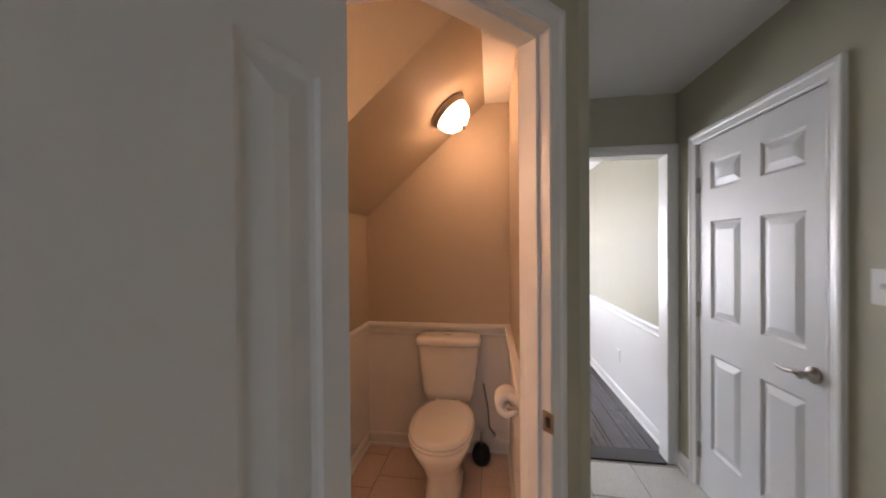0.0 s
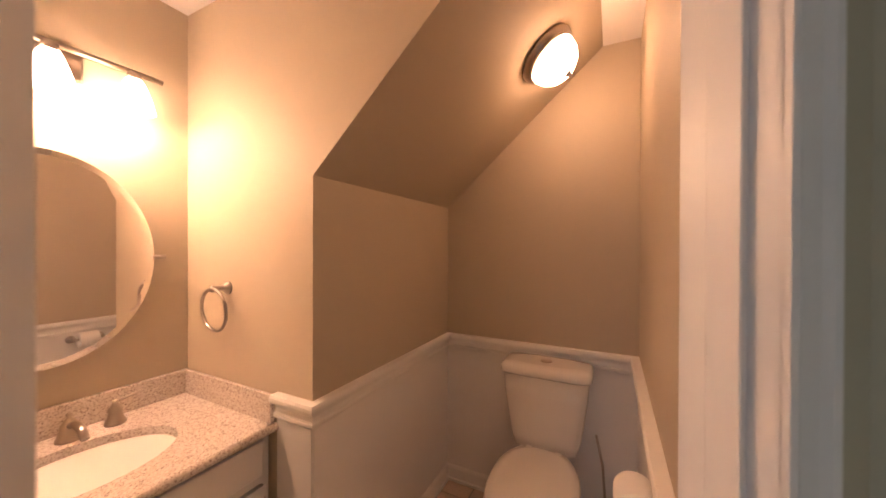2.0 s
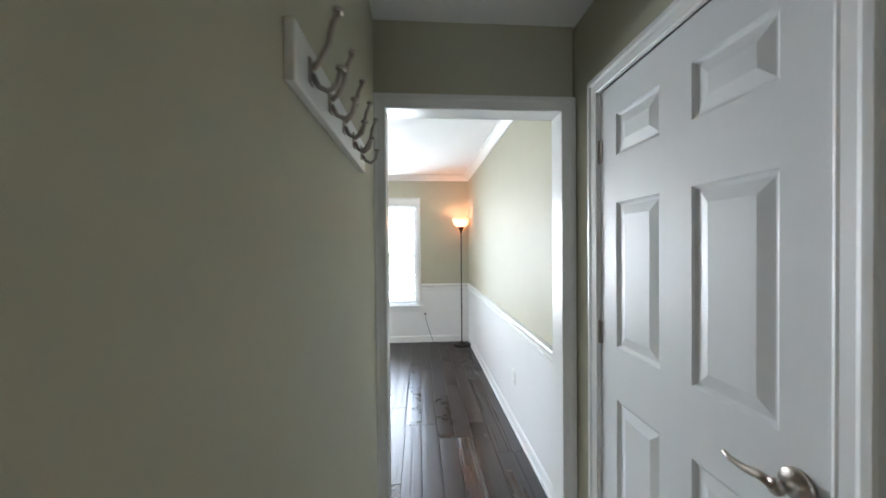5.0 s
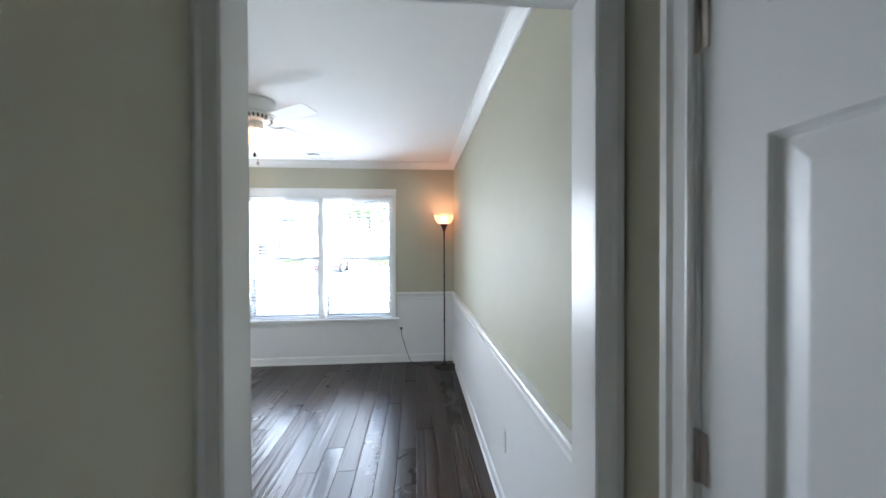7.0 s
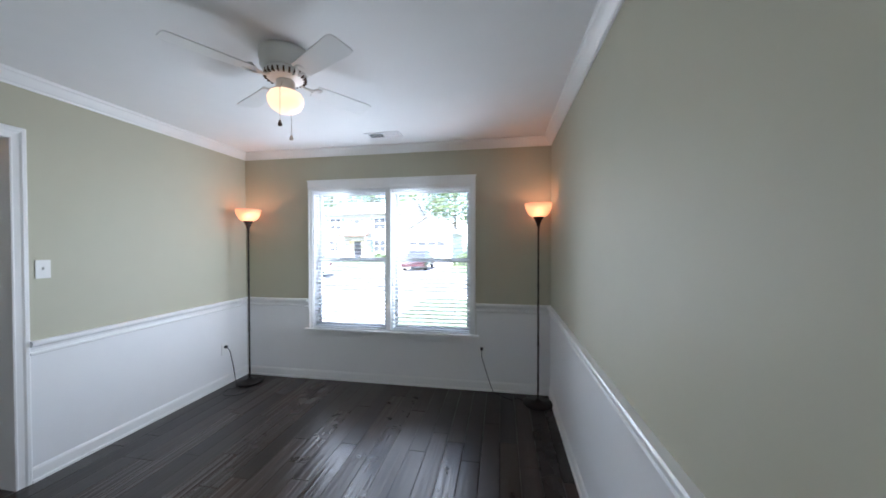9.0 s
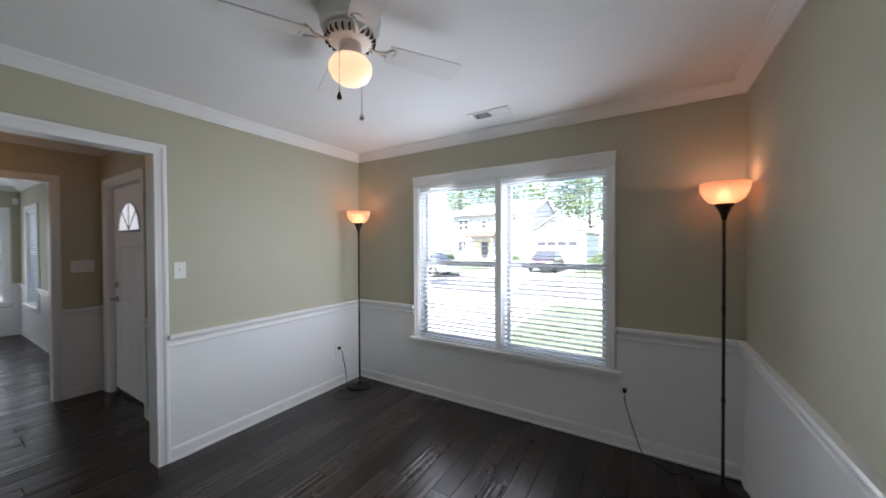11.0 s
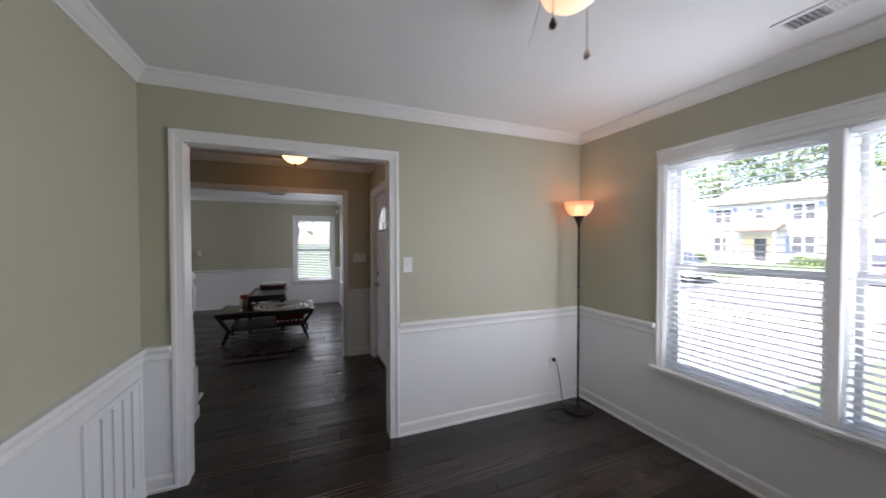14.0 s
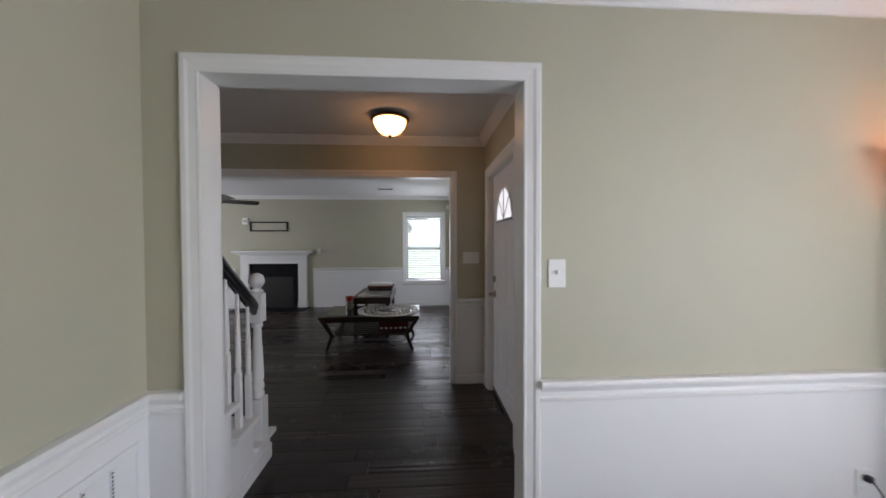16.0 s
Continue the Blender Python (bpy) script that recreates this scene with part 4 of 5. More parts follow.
for k in range(N):
    a = 2 * math.pi * k / N
    c, s = math.cos(a), math.sin(a)
    ix, iy = SC[0] + SA * c, SC[1] + SB * s
    tmin = min(((0.592 - SC[0]) / c if c > 1e-6 else (0.003 - SC[0]) / c if c < -1e-6 else 9), ((CW - SC[1]) / s if s > 1e-6 else (0 - SC[1]) / s if s < -1e-6 else 9))
    ring_o.append((SC[0] + c * tmin, SC[1] + s * tmin))
    ring_i.append((ix, iy))
vo = [bm.verts.new((*p, 0.03)) for p in ring_o]
vi = [bm.verts.new((*p, 0.03)) for p in ring_i]
wi = [bm.verts.new((*p, 0.0)) for p in ring_i]
for k in range(N):
    j = (k + 1) % N
    bm.faces.new((vo[k], vo[j], vi[j], vi[k]))
    bm.faces.new((vi[k], vi[j], wi[j], wi[k]))
box(bm, (0.003, 0, 0), (0.592, CW, 0.0295))
for f in [f for f in bm.faces if all(abs(v.co.z - 0.0295) < 1e-5 for v in f.verts)]:
    bm.faces.remove(f)
for f in [f for f in bm.faces if all(abs(v.co.z) < 1e-5 for v in f.verts)]:
    bm.faces.remove(f)
bmesh.ops.recalc_face_normals(bm, faces=bm.faces)
part("slab", bm, GRANITE, top)
part("front_edge", tube([(0.592, 0, 0.015), (0.592, CW, 0.015)], 0.0155, 12), GRANITE, top)
part("backsplash", boxes(((0.002, 0, 0.031), (0.022, CW, 0.132)), bev=0.003), GRANITE, top)
part("side_splash", boxes(((0.0225, CW - 0.018, 0.031), (0.585, CW - 0.001, 0.132)), bev=0.003), GRANITE, top)
part("basin", loft([(SC[0], SC[1], SA * f, SB * f, z, 2) for f, z in ((0.25, -0.14), (0.6, -0.135), (0.85, -0.10), (0.97, -0.05), (1.02, 0.0), (1.03, 0.012))], 48, cap=False), CERAMIC, top, "white oval basin")
part("drain", lathe([(0, 0), (0.02, 0), (0.022, 0.003), (0, 0.003)], 16, (SC[0], SC[1], -0.139)), NICKEL, top)
fau = thing("faucet", "brushed nickel widespread faucet with two lever handles", "faucet", (PM + 0.085, 0.65 + SC[1] + 0.03, 0.796))
BELL = [(0, 0), (0.030, 0), (0.031, 0.006), (0.024, 0.018), (0.019, 0.040), (0.022, 0.052), (0.014, 0.062), (0.008, 0.075), (0.010, 0.082), (0, 0.088)]
for y, to in ((-0.115, -1), (0.115, 1)):
    h = part("handle", lathe(BELL, 24, (0, y, 0)), NICKEL, fau)
    part("lever", tube([(0, y, 0.078), (0.004, y + to * 0.04, 0.086), (0.008, y + to * 0.075, 0.094)], 0.005, 8), NICKEL, h)
part("spout", join(lathe([(0, 0), (0.034, 0), (0.034, 0.006), (0.026, 0.025), (0.022, 0.05), (0.014, 0.065), (0.006, 0.072), (0.009, 0.085), (0, 0.092)], 24), tube([(0, 0, 0.045), (0.05, 0, 0.062), (0.10, 0, 0.055), (0.125, 0, 0.032)], 0.012, 12)), NICKEL, fau)

mir = thing("oval_mirror", "frameless oval pivot mirror over the vanity", "mirror", (PM + 0.03, 1.075, 1.392))
ov = [(0.303 * math.cos(a), 0.362 * math.sin(a)) for a in np.linspace(0, 2 * math.pi, 72, endpoint=False)]
bm = bmesh.new()
r0 = [bm.verts.new((0.006, y * 0.93, z * 0.94)) for y, z in ov]
r1 = [bm.verts.new((0.003, y, z)) for y, z in ov]
r2 = [bm.verts.new((0.0, y, z)) for y, z in ov]
bm.faces.new(r0)
bm.faces.new(r2)
for p, q in ((r0, r1), (r1, r2)):
    for k in range(72):
        bm.faces.new((p[k], p[(k + 1) % 72], q[(k + 1) % 72], q[k]))
bmesh.ops.recalc_face_normals(bm, faces=bm.faces)
part("glass", bm, MIRROR, mir)
for sg in (-1, 1):
    part("pivot", join(tube([(-0.03, sg * 0.322, 0), (0.012, sg * 0.322, 0)], 0.008, 10), tube([(0.004, sg * 0.295, 0), (0.004, sg * 0.340, 0)], 0.010, 10)), NICKEL, mir)

vl = thing("vanity_light", "brushed nickel vanity light bar with glowing glass shades", "wall lamp", (PM, 1.08, 2.06))
part("back_plate", boxes(((0.0, -0.10, -0.05), (0.02, 0.10, 0.06)), bev=0.006), NICKEL, vl)
part("bar", tube([(0.07, -0.31, 0.03), (0.07, 0.31, 0.03)], 0.010, 12), NICKEL, vl)
part("arm", tube([(0.01, 0, 0.02), (0.07, 0, 0.03)], 0.012, 10), NICKEL, vl)
for y in (-0.21, 0.0, 0.21):
    sh = part("shade", lathe([(0, -0.005), (0.022, -0.005), (0.034, -0.03), (0.050, -0.075), (0.062, -0.125), (0.058, -0.125), (0.044, -0.075), (0.026, -0.03), (0, -0.012)], 28, (0.10, y, 0)), VANITYGLOBE, vl, "glowing frosted glass shade")
    part("holder", join(lathe([(0, -0.01), (0.024, -0.01), (0.020, 0.015), (0.008, 0.022), (0, 0.022)], 20, (0.10, y, 0)), tube([(0.07, y, 0.03), (0.10, y, 0.015)], 0.008, 8)), NICKEL, sh)

# lamp on the slope over the toilet
NRM = Vector((0.668, 0, -0.744))
FIN = Vector((0.113, 2.174, 2.145))
lp = thing("ceiling_lamp", "glowing white bowl lamp with nickel rim on the slope", "ceiling lamp")
lp.matrix_world = Matrix.Translation(FIN - NRM * 0.161) @ NRM.to_track_quat("Z", "Y").to_matrix().to_4x4() @ Matrix.Diagonal((0.9, 0.9, 1, 1))
part("pan", lathe([(0, 0), (0.138, 0), (0.140, 0.010), (0.132, 0.022), (0.128, 0.034), (0.118, 0.040), (0, 0.030)], 40), NICKEL, lp)
part("bowl", lathe([(0.116, 0.036), (0.117, 0.052), (0.108, 0.082), (0.085, 0.112), (0.050, 0.132), (0.018, 0.139), (0, 0.140)], 40), POWDERGLOBE, lp, "glowing frosted glass bowl")
part("finial", lathe([(0, 0.136), (0.016, 0.138), (0.016, 0.143), (0.007, 0.147), (0.010, 0.153), (0.006, 0.160), (0, 0.161)], 16), NICKEL, lp)
sp = thing("strike_plate", "nickel strike plate in the door jamb", "strike plate")
sp.matrix_world = DIAG @ pose(-0.1665, 0.020, 0.98)
part("plate", boxes(((-0.0015, -0.018, -0.028), (0.001, 0.018, 0.028)), bev=0.001), NICKEL, sp)
# raised black block, painted shade of the latch hole
part("latch_hole_block", boxes(((-0.0025, -0.007, -0.013), (-0.001, 0.006, 0.013))), BLACKP, sp)


# ---- hall ----
hk = thing("coat_hook_rail", "white board with five nickel double coat hooks", "coat hooks", (HL, 1.580, 1.728))
part("board", boxes(((0, 0, -0.048), (0.018, 0.65, 0.048)), bev=0.003), WHITE, hk)
for k in range(5):
    y = 0.070 + k * 0.125
    h = part("hook", join(boxes(((0.018, y - 0.011, -0.022), (0.022, y + 0.011, 0.022)), bev=0.002),
                          tube([(0.022, y, -0.004), (0.032, y, -0.024), (0.048, y, -0.032), (0.064, y, -0.020), (0.070, y, 0.006)], 0.005, 8),
                          tube([(0.022, y, 0.006), (0.036, y, 0.020), (0.050, y, 0.048), (0.056, y, 0.080), (0.066, y, 0.104)], 0.0055, 8)), NICKEL, hk)
    for tx, tz in ((0.070, 0.008), (0.066, 0.106)):
        part("tip", lathe([(0, -0.004), (0.009, -0.003), (0.009, 0.003), (0, 0.005)], 12, (tx, y, tz)), NICKEL, h)


def wall_plate(name, m, label, w=0.072, h=0.115, kind="switch", plug=False):
    root = thing(name, label, "light switch" if kind == "switch" else "outlet")
    root.matrix_world = m                     # local y points into the room
    part("plate", boxes(((-w / 2, 0, -h / 2), (w / 2, 0.006, h / 2)), bev=0.002), PLASTIC, root)
    if kind == "switch":
        n = max(1, round(w / 0.072))
        for k in range(n):
            x = (k - (n - 1) / 2) * 0.046
            part("toggle", boxes(((x - 0.005, 0.004, -0.004), (x + 0.005, 0.018, 0.012)), bev=0.002), PLASTIC, root)
    else:
        for z in (-0.024, 0.024):
            part("socket", boxes(((-0.017, 0.005, z - 0.014), (0.017, 0.008, z + 0.014)), bev=0.002), PLASTIC, root)
        if plug:
            part("plug", boxes(((-0.013, 0.008, 0.012), (0.013, 0.034, 0.038)), bev=0.004), BLACKP, root, "black plug")
    return root


wall_plate("light_switch", face((XW, 4.345), (0, 1), (1, 0)) @ pose(0, 0, 1.297), "white toggle switch plate beside the wide opening")
wall_plate("light_switch", face((XF, 4.290), (0, 1), (1, 0)) @ pose(0, 0, 1.27), "wide white switch plate by the front door", w=0.165)
wall_plate("light_switch", face((HX, 1.43), (0, 1), (-1, 0)) @ pose(0, 0, 1.315), "white switch plate beside the hall door")
wall_plate("light_switch", face((XL, 1.53), (0, 1), (1, 0)) @ pose(0, 0, 1.24), "white switch plate on the far wall")
wall_plate("outlet", face((XE - 0.005, 3.62), (0, 1), (-1, 0)) @ pose(0, 0, 0.40), "white outlet low on the wall", kind="outlet")
wall_plate("outlet", face((0.821, YN - 0.005), (1, 0), (0, -1)) @ pose(0, 0, 0.396), "white outlet with a black plug", kind="outlet", plug=True)
wall_plate("outlet", face((XW + 0.005, 5.72), (0, 1), (1, 0)) @ pose(0, 0, 0.37), "white outlet with a black plug", kind="outlet", plug=True)


# ---- dining room ----
def floor_lamp(x, y, label):
    root = thing("floor_lamp", label, "floor lamp", (x, y, 0), group="torchiere lamps")
    part("base", lathe([(0, 0), (0.128, 0), (0.132, 0.006), (0.130, 0.018), (0.115, 0.026), (0.03, 0.032), (0.018, 0.045), (0.010, 0.05), (0, 0.05)], 40), BLACKM, root)
    part("pole", tube([(0, 0, 0.03), (0, 0, 1.62)], 0.0085, 14), BLACKM, root)
    for z in (0.55, 1.08):
        part("joint", lathe([(0, -0.012), (0.0115, -0.012), (0.0115, 0.012), (0, 0.012)], 14, (0, 0, z)), BLACKM, root)
    part("socket", lathe([(0, 1.60), (0.012, 1.60), (0.018, 1.63), (0.034, 1.668), (0.050, 1.692), (0, 1.692)], 28), BLACKM, root)
    part("bulb", lathe([(0, 1.705), (0.014, 1.71), (0.02, 1.73), (0.028, 1.75), (0.024, 1.77), (0, 1.782)], 20), BULB, root, "lit frosted bulb")
    part("shade", lathe([(0.042, 1.690), (0.070, 1.702), (0.094, 1.728), (0.111, 1.765), (0.120, 1.812), (0.117, 1.812), (0.107, 1.767), (0.090, 1.732), (0.068, 1.706), (0.03, 1.695)], 40), TORCH, root, "glowing frosted amber glass bowl")
    return root


floor_lamp(*LAMP_L, "dark torchiere floor lamp with glowing amber bowl by the opening wall")
floor_lamp(*LAMP_R, "dark torchiere floor lamp with glowing amber bowl by the window")
c = thing("lamp_cord", "thin dark lamp cord from outlet to floor", "cord")
part("cord", tube([(XW + 0.04, 5.72, 0.395), (XW + 0.075, 5.715, 0.36), (XW + 0.10, 5.73, 0.2), (XW + 0.13, 5.73, 0.03)] + [(XW + 0.24 - 0.115 * math.cos(a), 5.60 - 0.10 * math.sin(a), 0.005) for a in np.linspace(-0.9, 4.3, 16)] + [(-1.60, 5.715, 0.008)], 0.0035, 8), BLACKP, c)
c = thing("lamp_cord", "thin dark lamp cord from outlet to floor", "cord")
part("cord", tube([(0.821, YN - 0.045, 0.42), (0.825, YN - 0.08, 0.36), (0.87, YN - 0.07, 0.2), (0.93, YN - 0.08, 0.03), (1.0, YN - 0.10, 0.006), (1.10, YN - 0.18, 0.005), (1.16, YN - 0.12, 0.005), (1.22, YN - 0.19, 0.008)], 0.0035, 8), BLACKP, c)


def ceiling_fan(x, y, name, label, blade_mat, body_mat, n, reach, turn, drop, light, pitch=8, wide=1.0):
    root = thing(name, label, "ceiling fan", (x, y, TOP - drop))
    root.scale = (1, 1, 0.82)
    if drop:
        part("downrod", tube([(0, 0, drop / 0.82), (0, 0, 0.0)], 0.014, 12), body_mat, root)
    part("canopy", lathe([(0, 0), (0.125, 0), (0.128, -0.02), (0.128, -0.05), (0.122, -0.058), (0.122, -0.10), (0.112, -0.118), (0, -0.118)], 40), body_mat, root)
    rot = part("motor", lathe([(0, -0.118), (0.100, -0.118), (0.105, -0.126), (0.105, -0.150), (0.085, -0.170), (0.050, -0.176), (0, -0.176)], 40), body_mat, root)
    for k in range(24):
        a = 2 * math.pi * k / 24
        # solid bronze block, its dark colour gives the shade of an open slot
        part("slot_shade_block", moved(boxes(((0.088, -0.0045, -0.166), (0.106, 0.0045, -0.138))), Matrix.Rotation(a, 4, "Z")), BRONZE, rot)
    for k in range(n):
        r = Matrix.Rotation(radians(turn + 360 / n * k), 4, "Z")
        iron = part("blade_iron", moved(join(tube([(0.07, 0, -0.160), (0.11, 0.0, -0.178), (0.15, 0.014, -0.180), (0.185, 0.036, -0.166)], 0.008, 8), tube([(0.07, 0, -0.160), (0.11, 0.0, -0.178), (0.15, -0.014, -0.180), (0.185, -0.036, -0.166)], 0.008, 8), tube([(0.185, 0.036, -0.166), (0.200, 0.018, -0.170), (0.192, 0, -0.172), (0.200, -0.018, -0.170), (0.185, -0.036, -0.166)], 0.007, 8)), r), body_mat, root)
        bm = bmesh.new()
        pts = [(0.165, -0.052), (0.30, -0.058), (reach - 0.03, -0.066), (reach - 0.006, -0.058), (reach, -0.035), (reach, 0.035), (reach - 0.006, 0.058), (reach - 0.03, 0.066), (0.30, 0.058), (0.165, 0.052)]
        up = [bm.verts.new((px, py * wide, 0.003)) for px, py in pts]
        dn = [bm.verts.new((px, py * wide, -0.003)) for px, py in pts]
        bm.faces.new(up)
        bm.faces.new(dn)
        for i in range(len(pts)):
            j = (i + 1) % len(pts)
            bm.faces.new((up[i], up[j], dn[j], dn[i]))
        bmesh.ops.recalc_face_normals(bm, faces=bm.faces)
        part("blade", moved(bm, r @ Matrix.Translation((0, 0, -0.172)) @ Matrix.Rotation(radians(pitch), 4, "X")), blade_mat, root)
    if light:
        part("light_collar", lathe([(0, -0.176), (0.045, -0.176), (0.048, -0.20), (0.046, -0.235), (0.052, -0.245), (0, -0.245)], 28), body_mat, root)
        part("globe", lathe([(0.046, -0.240), (0.076, -0.256), (0.090, -0.285), (0.089, -0.315), (0.076, -0.348), (0.050, -0.372), (0.022, -0.382), (0, -0.383)], 40), light, root, "glowing frosted glass globe")
        for px, py, zb, mt in ((0.016, -0.050, -0.50, BRONZE), (-0.020, 0.057, -0.515, NICKEL)):
            part("pull_chain", tube([(px * 0.9, py * 0.9, -0.20), (px * 1.7, py * 1.7, -0.27), (px * 1.75, py * 1.75, zb + 0.03)], 0.0016, 6), NICKEL, root)
            part("chain_knob", lathe([(0, 0.035), (0.004, 0.032), (0.011, 0.008), (0.009, -0.002), (0, -0.006)], 14, (px * 1.75, py * 1.75, zb)), mt, root)
    return root


FANWHITE = material("white_fan_blade", (0.74, 0.74, 0.73), 0.4, spread=0.02, bump=0.0)
ceiling_fan(*FAN, "ceiling_fan", "white four blade hugger ceiling fan with lit globe", FANWHITE, FANWHITE, 4, 0.525, 60, 0.0, FANGLOBE, -12)
ceiling_fan(-5.95, 0.43, "ceiling_fan", "dark brown ceiling fan in the living room", DARKWOOD, BRONZE, 5, 0.74, 54, 0.22, None, -19, 1.35)

cv = thing("ceiling_vent", "white metal ceiling air vent with slats", "air vent", (-0.06, 5.69, TOP))
part("frame", boxes(((-0.165, -0.075, -0.008), (0.165, -0.05, 0)), ((-0.165, 0.05, -0.008), (0.165, 0.075, 0)), ((-0.165, -0.05, -0.008), (-0.135, 0.05, 0)), ((0.135, -0.05, -0.008), (0.165, 0.05, 0)), bev=0.002), VINYL, cv)
# no duct is cut: a black sheet paints the shade above the slats
part("backing", boxes(((-0.135, -0.05, -0.0035), (0.135, 0.05, -0.0015))), BLACKP, cv, "black sheet for the shade inside the duct")
for k in range(14):
    x = -0.126 + k * 0.0194
    tilt = 35 if k < 7 else -35
    part("slat", moved(boxes(((-0.008, -0.05, -0.0008), (0.008, 0.05, 0.0008))), pose(x, 0, -0.0065, 0, tilt, 0)), VINYL, cv)

gr = thing("return_grille", "white stamped metal return air grille", "air grille", (-1.49, YS + 0.005, 0.39))
part("frame", boxes(((-0.275, 0, -0.28), (-0.245, 0.012, 0.31)), ((0.245, 0, -0.28), (0.275, 0.012, 0.31)), ((-0.245, 0, 0.28), (0.245, 0.012, 0.31)), ((-0.245, 0, -0.28), (0.245, 0.012, -0.25)), bev=0.003), VINYL, gr)
# black sheet on the wall paints the shade between the louvres
part("backing", boxes(((-0.246, 0.0005, -0.251), (0.246, 0.002, 0.281))), BLACKP, gr, "black sheet for the shade behind the louvres")
louv = mesh_of("louvre", moved(boxes(((-0.245, -0.0008, -0.0062), (0.245, 0.0008, 0.0062))), pose(0, 0.006, 0, 32)), VINYL)
for k in range(40):
    child("louvre", louv, gr, pose(0, 0, -0.244 + k * 0.0133))
for x in (-0.147, -0.049, 0.049, 0.147):
    rib = part("rib", boxes(((x - 0.006, 0.004, -0.25), (x + 0.006, 0.0125, 0.28))), VINYL, gr)
    # small black boxes on the rib, painted shade of gaps at louvre ends
    part("shade_dash_row", boxes(*[((x - 0.0035, 0.0122, -0.240 + k * 0.0133), (x + 0.0035, 0.0131, -0.233 + k * 0.0133)) for k in range(39)]), BLACKP, rib, "row of black dashes for the shaded louvre ends")


# ---- foyer ----
fy = thing("ceiling_lamp", "bronze rimmed glass bowl ceiling lamp in the foyer", "ceiling lamp", (-3.25, 3.54, TOP))
part("pan", lathe([(0, 0), (0.09, 0), (0.11, -0.012), (0.154, -0.022), (0.158, -0.032), (0.147, -0.040), (0, -0.036)], 40), BRONZE, fy)
part("bowl", lathe([(0.133, -0.034), (0.133, -0.050), (0.121, -0.086), (0.097, -0.122), (0.062, -0.147), (0.026, -0.158), (0, -0.160)], 40), FOYERGLOBE, fy, "lit frosted glass bowl")
part("finial", lathe([(0, -0.156), (0.016, -0.159), (0.016, -0.166), (0.007, -0.172), (0.010, -0.182), (0, -0.188)], 16), BRONZE, fy)

st = thing("staircase", "white staircase with dark handrail and turned balusters", "staircase", (-2.78, 2.755, 0), kind="structure")
RISE, RUN, SW = 0.188, 0.222, 1.12
STEPN = 5
for k in range(STEPN + 8):
    x0, z0 = k * RUN, (k + 1) * RISE
    vis = k < STEPN
    end = 0.055 if vis and x0 < 0.80 else -0.02
    part("tread", boxes(((x0, -SW + 0.01, z0 - 0.028), (x0 + RUN + 0.028, end, z0)), bev=0.006), WHITE, st)
    part("riser", boxes(((x0 + 0.028, -SW + 0.012, z0 - RISE), (x0 + 0.046, end - 0.035, z0 - 0.028))), WHITE, st)
    part("side_panel", boxes(((x0 + 0.030, -0.045 if end > 0 else -0.06, 0.0), (x0 + RUN + 0.028, end - 0.036, z0 - 0.028))), WHITE, st)
    if end > 0:
        part("scotia", boxes(((x0 + 0.012, end - 0.036, z0 - 0.045), (x0 + RUN + 0.02, end - 0.018, z0 - 0.028)), bev=0.004), WHITE, st)
part("skirt", boxes(((0.028, 0.0195, 0), (0.84, 0.035, 0.10)), bev=0.004), WHITE, st)
NEWEL = [(0.024, 0), (0.036, 0.012), (0.037, 0.03), (0.028, 0.045), (0.036, 0.06), (0.036, 0.085), (0.028, 0.098), (0.034, 0.115), (0.035, 0.14), (0.030, 0.30), (0.023, 0.44), (0.033, 0.455), (0.033, 0.468), (0.024, 0.48)]
nx, ny, nz = 0.135, 0.0, RISE
newel = part("newel_post", boxes(((nx - 0.043, ny - 0.043, nz), (nx + 0.043, ny + 0.043, nz + 0.26)), ((nx - 0.040, ny - 0.040, nz + 0.74), (nx + 0.040, ny + 0.040, nz + 0.92)), bev=0.005), WHITE, st)
part("turning", lathe([(r, z + 0.26) for r, z in NEWEL], 28, (nx, ny, nz)), WHITE, newel)
part("ball_top", lathe([(0.028, 0.92), (0.040, 0.93), (0.036, 0.942), (0.020, 0.95), (0.032, 0.962), (0.045, 0.985), (0.047, 1.003), (0.040, 1.028), (0.022, 1.045), (0, 1.049)], 28, (nx, ny, nz)), WHITE, newel)
HAND0, SLOPE = nz + 0.82, RISE / RUN
rail_pts = [(nx + 0.03 + d, 0.0, HAND0 + 0.02 + d * SLOPE) for d in (0.0, 0.35, 0.70)]
part("handrail", join(tube([(a, b, c) for a, b, c in rail_pts], 0.030, 16), tube([(a, b, c - 0.032) for a, b, c in rail_pts], 0.022, 12)), material("black_gloss_paint", (0.012, 0.012, 0.014), 0.22, spread=0.2, bump=0.0), st, "glossy black handrail")
BAL = [(0.016, 0.0), (0.018, 0.02), (0.012, 0.035), (0.017, 0.05), (0.016, 0.07), (0.017, 0.09), (0.013, 0.40), (0.010, 0.56), (0.0085, 0.66)]
for k in range(7):
    x = 0.25 + k * 0.111
    step = int(x / RUN)
    zb = (step + 1) * RISE
    zt = HAND0 - 0.03 + (x - nx - 0.03) * SLOPE
    if x > 0.84:
        break
    sq = 0.24 + (zt - zb - 0.62) * 0.5
    b = part("baluster", boxes(((x - 0.016, -0.016, zb), (x + 0.016, 0.016, zb + sq)), bev=0.003), WHITE, st)
    part("spindle", lathe([(r, zb + sq + z * (zt - zb - sq) / 0.66) for r, z in BAL], 16, (x, 0, 0)), WHITE, b)


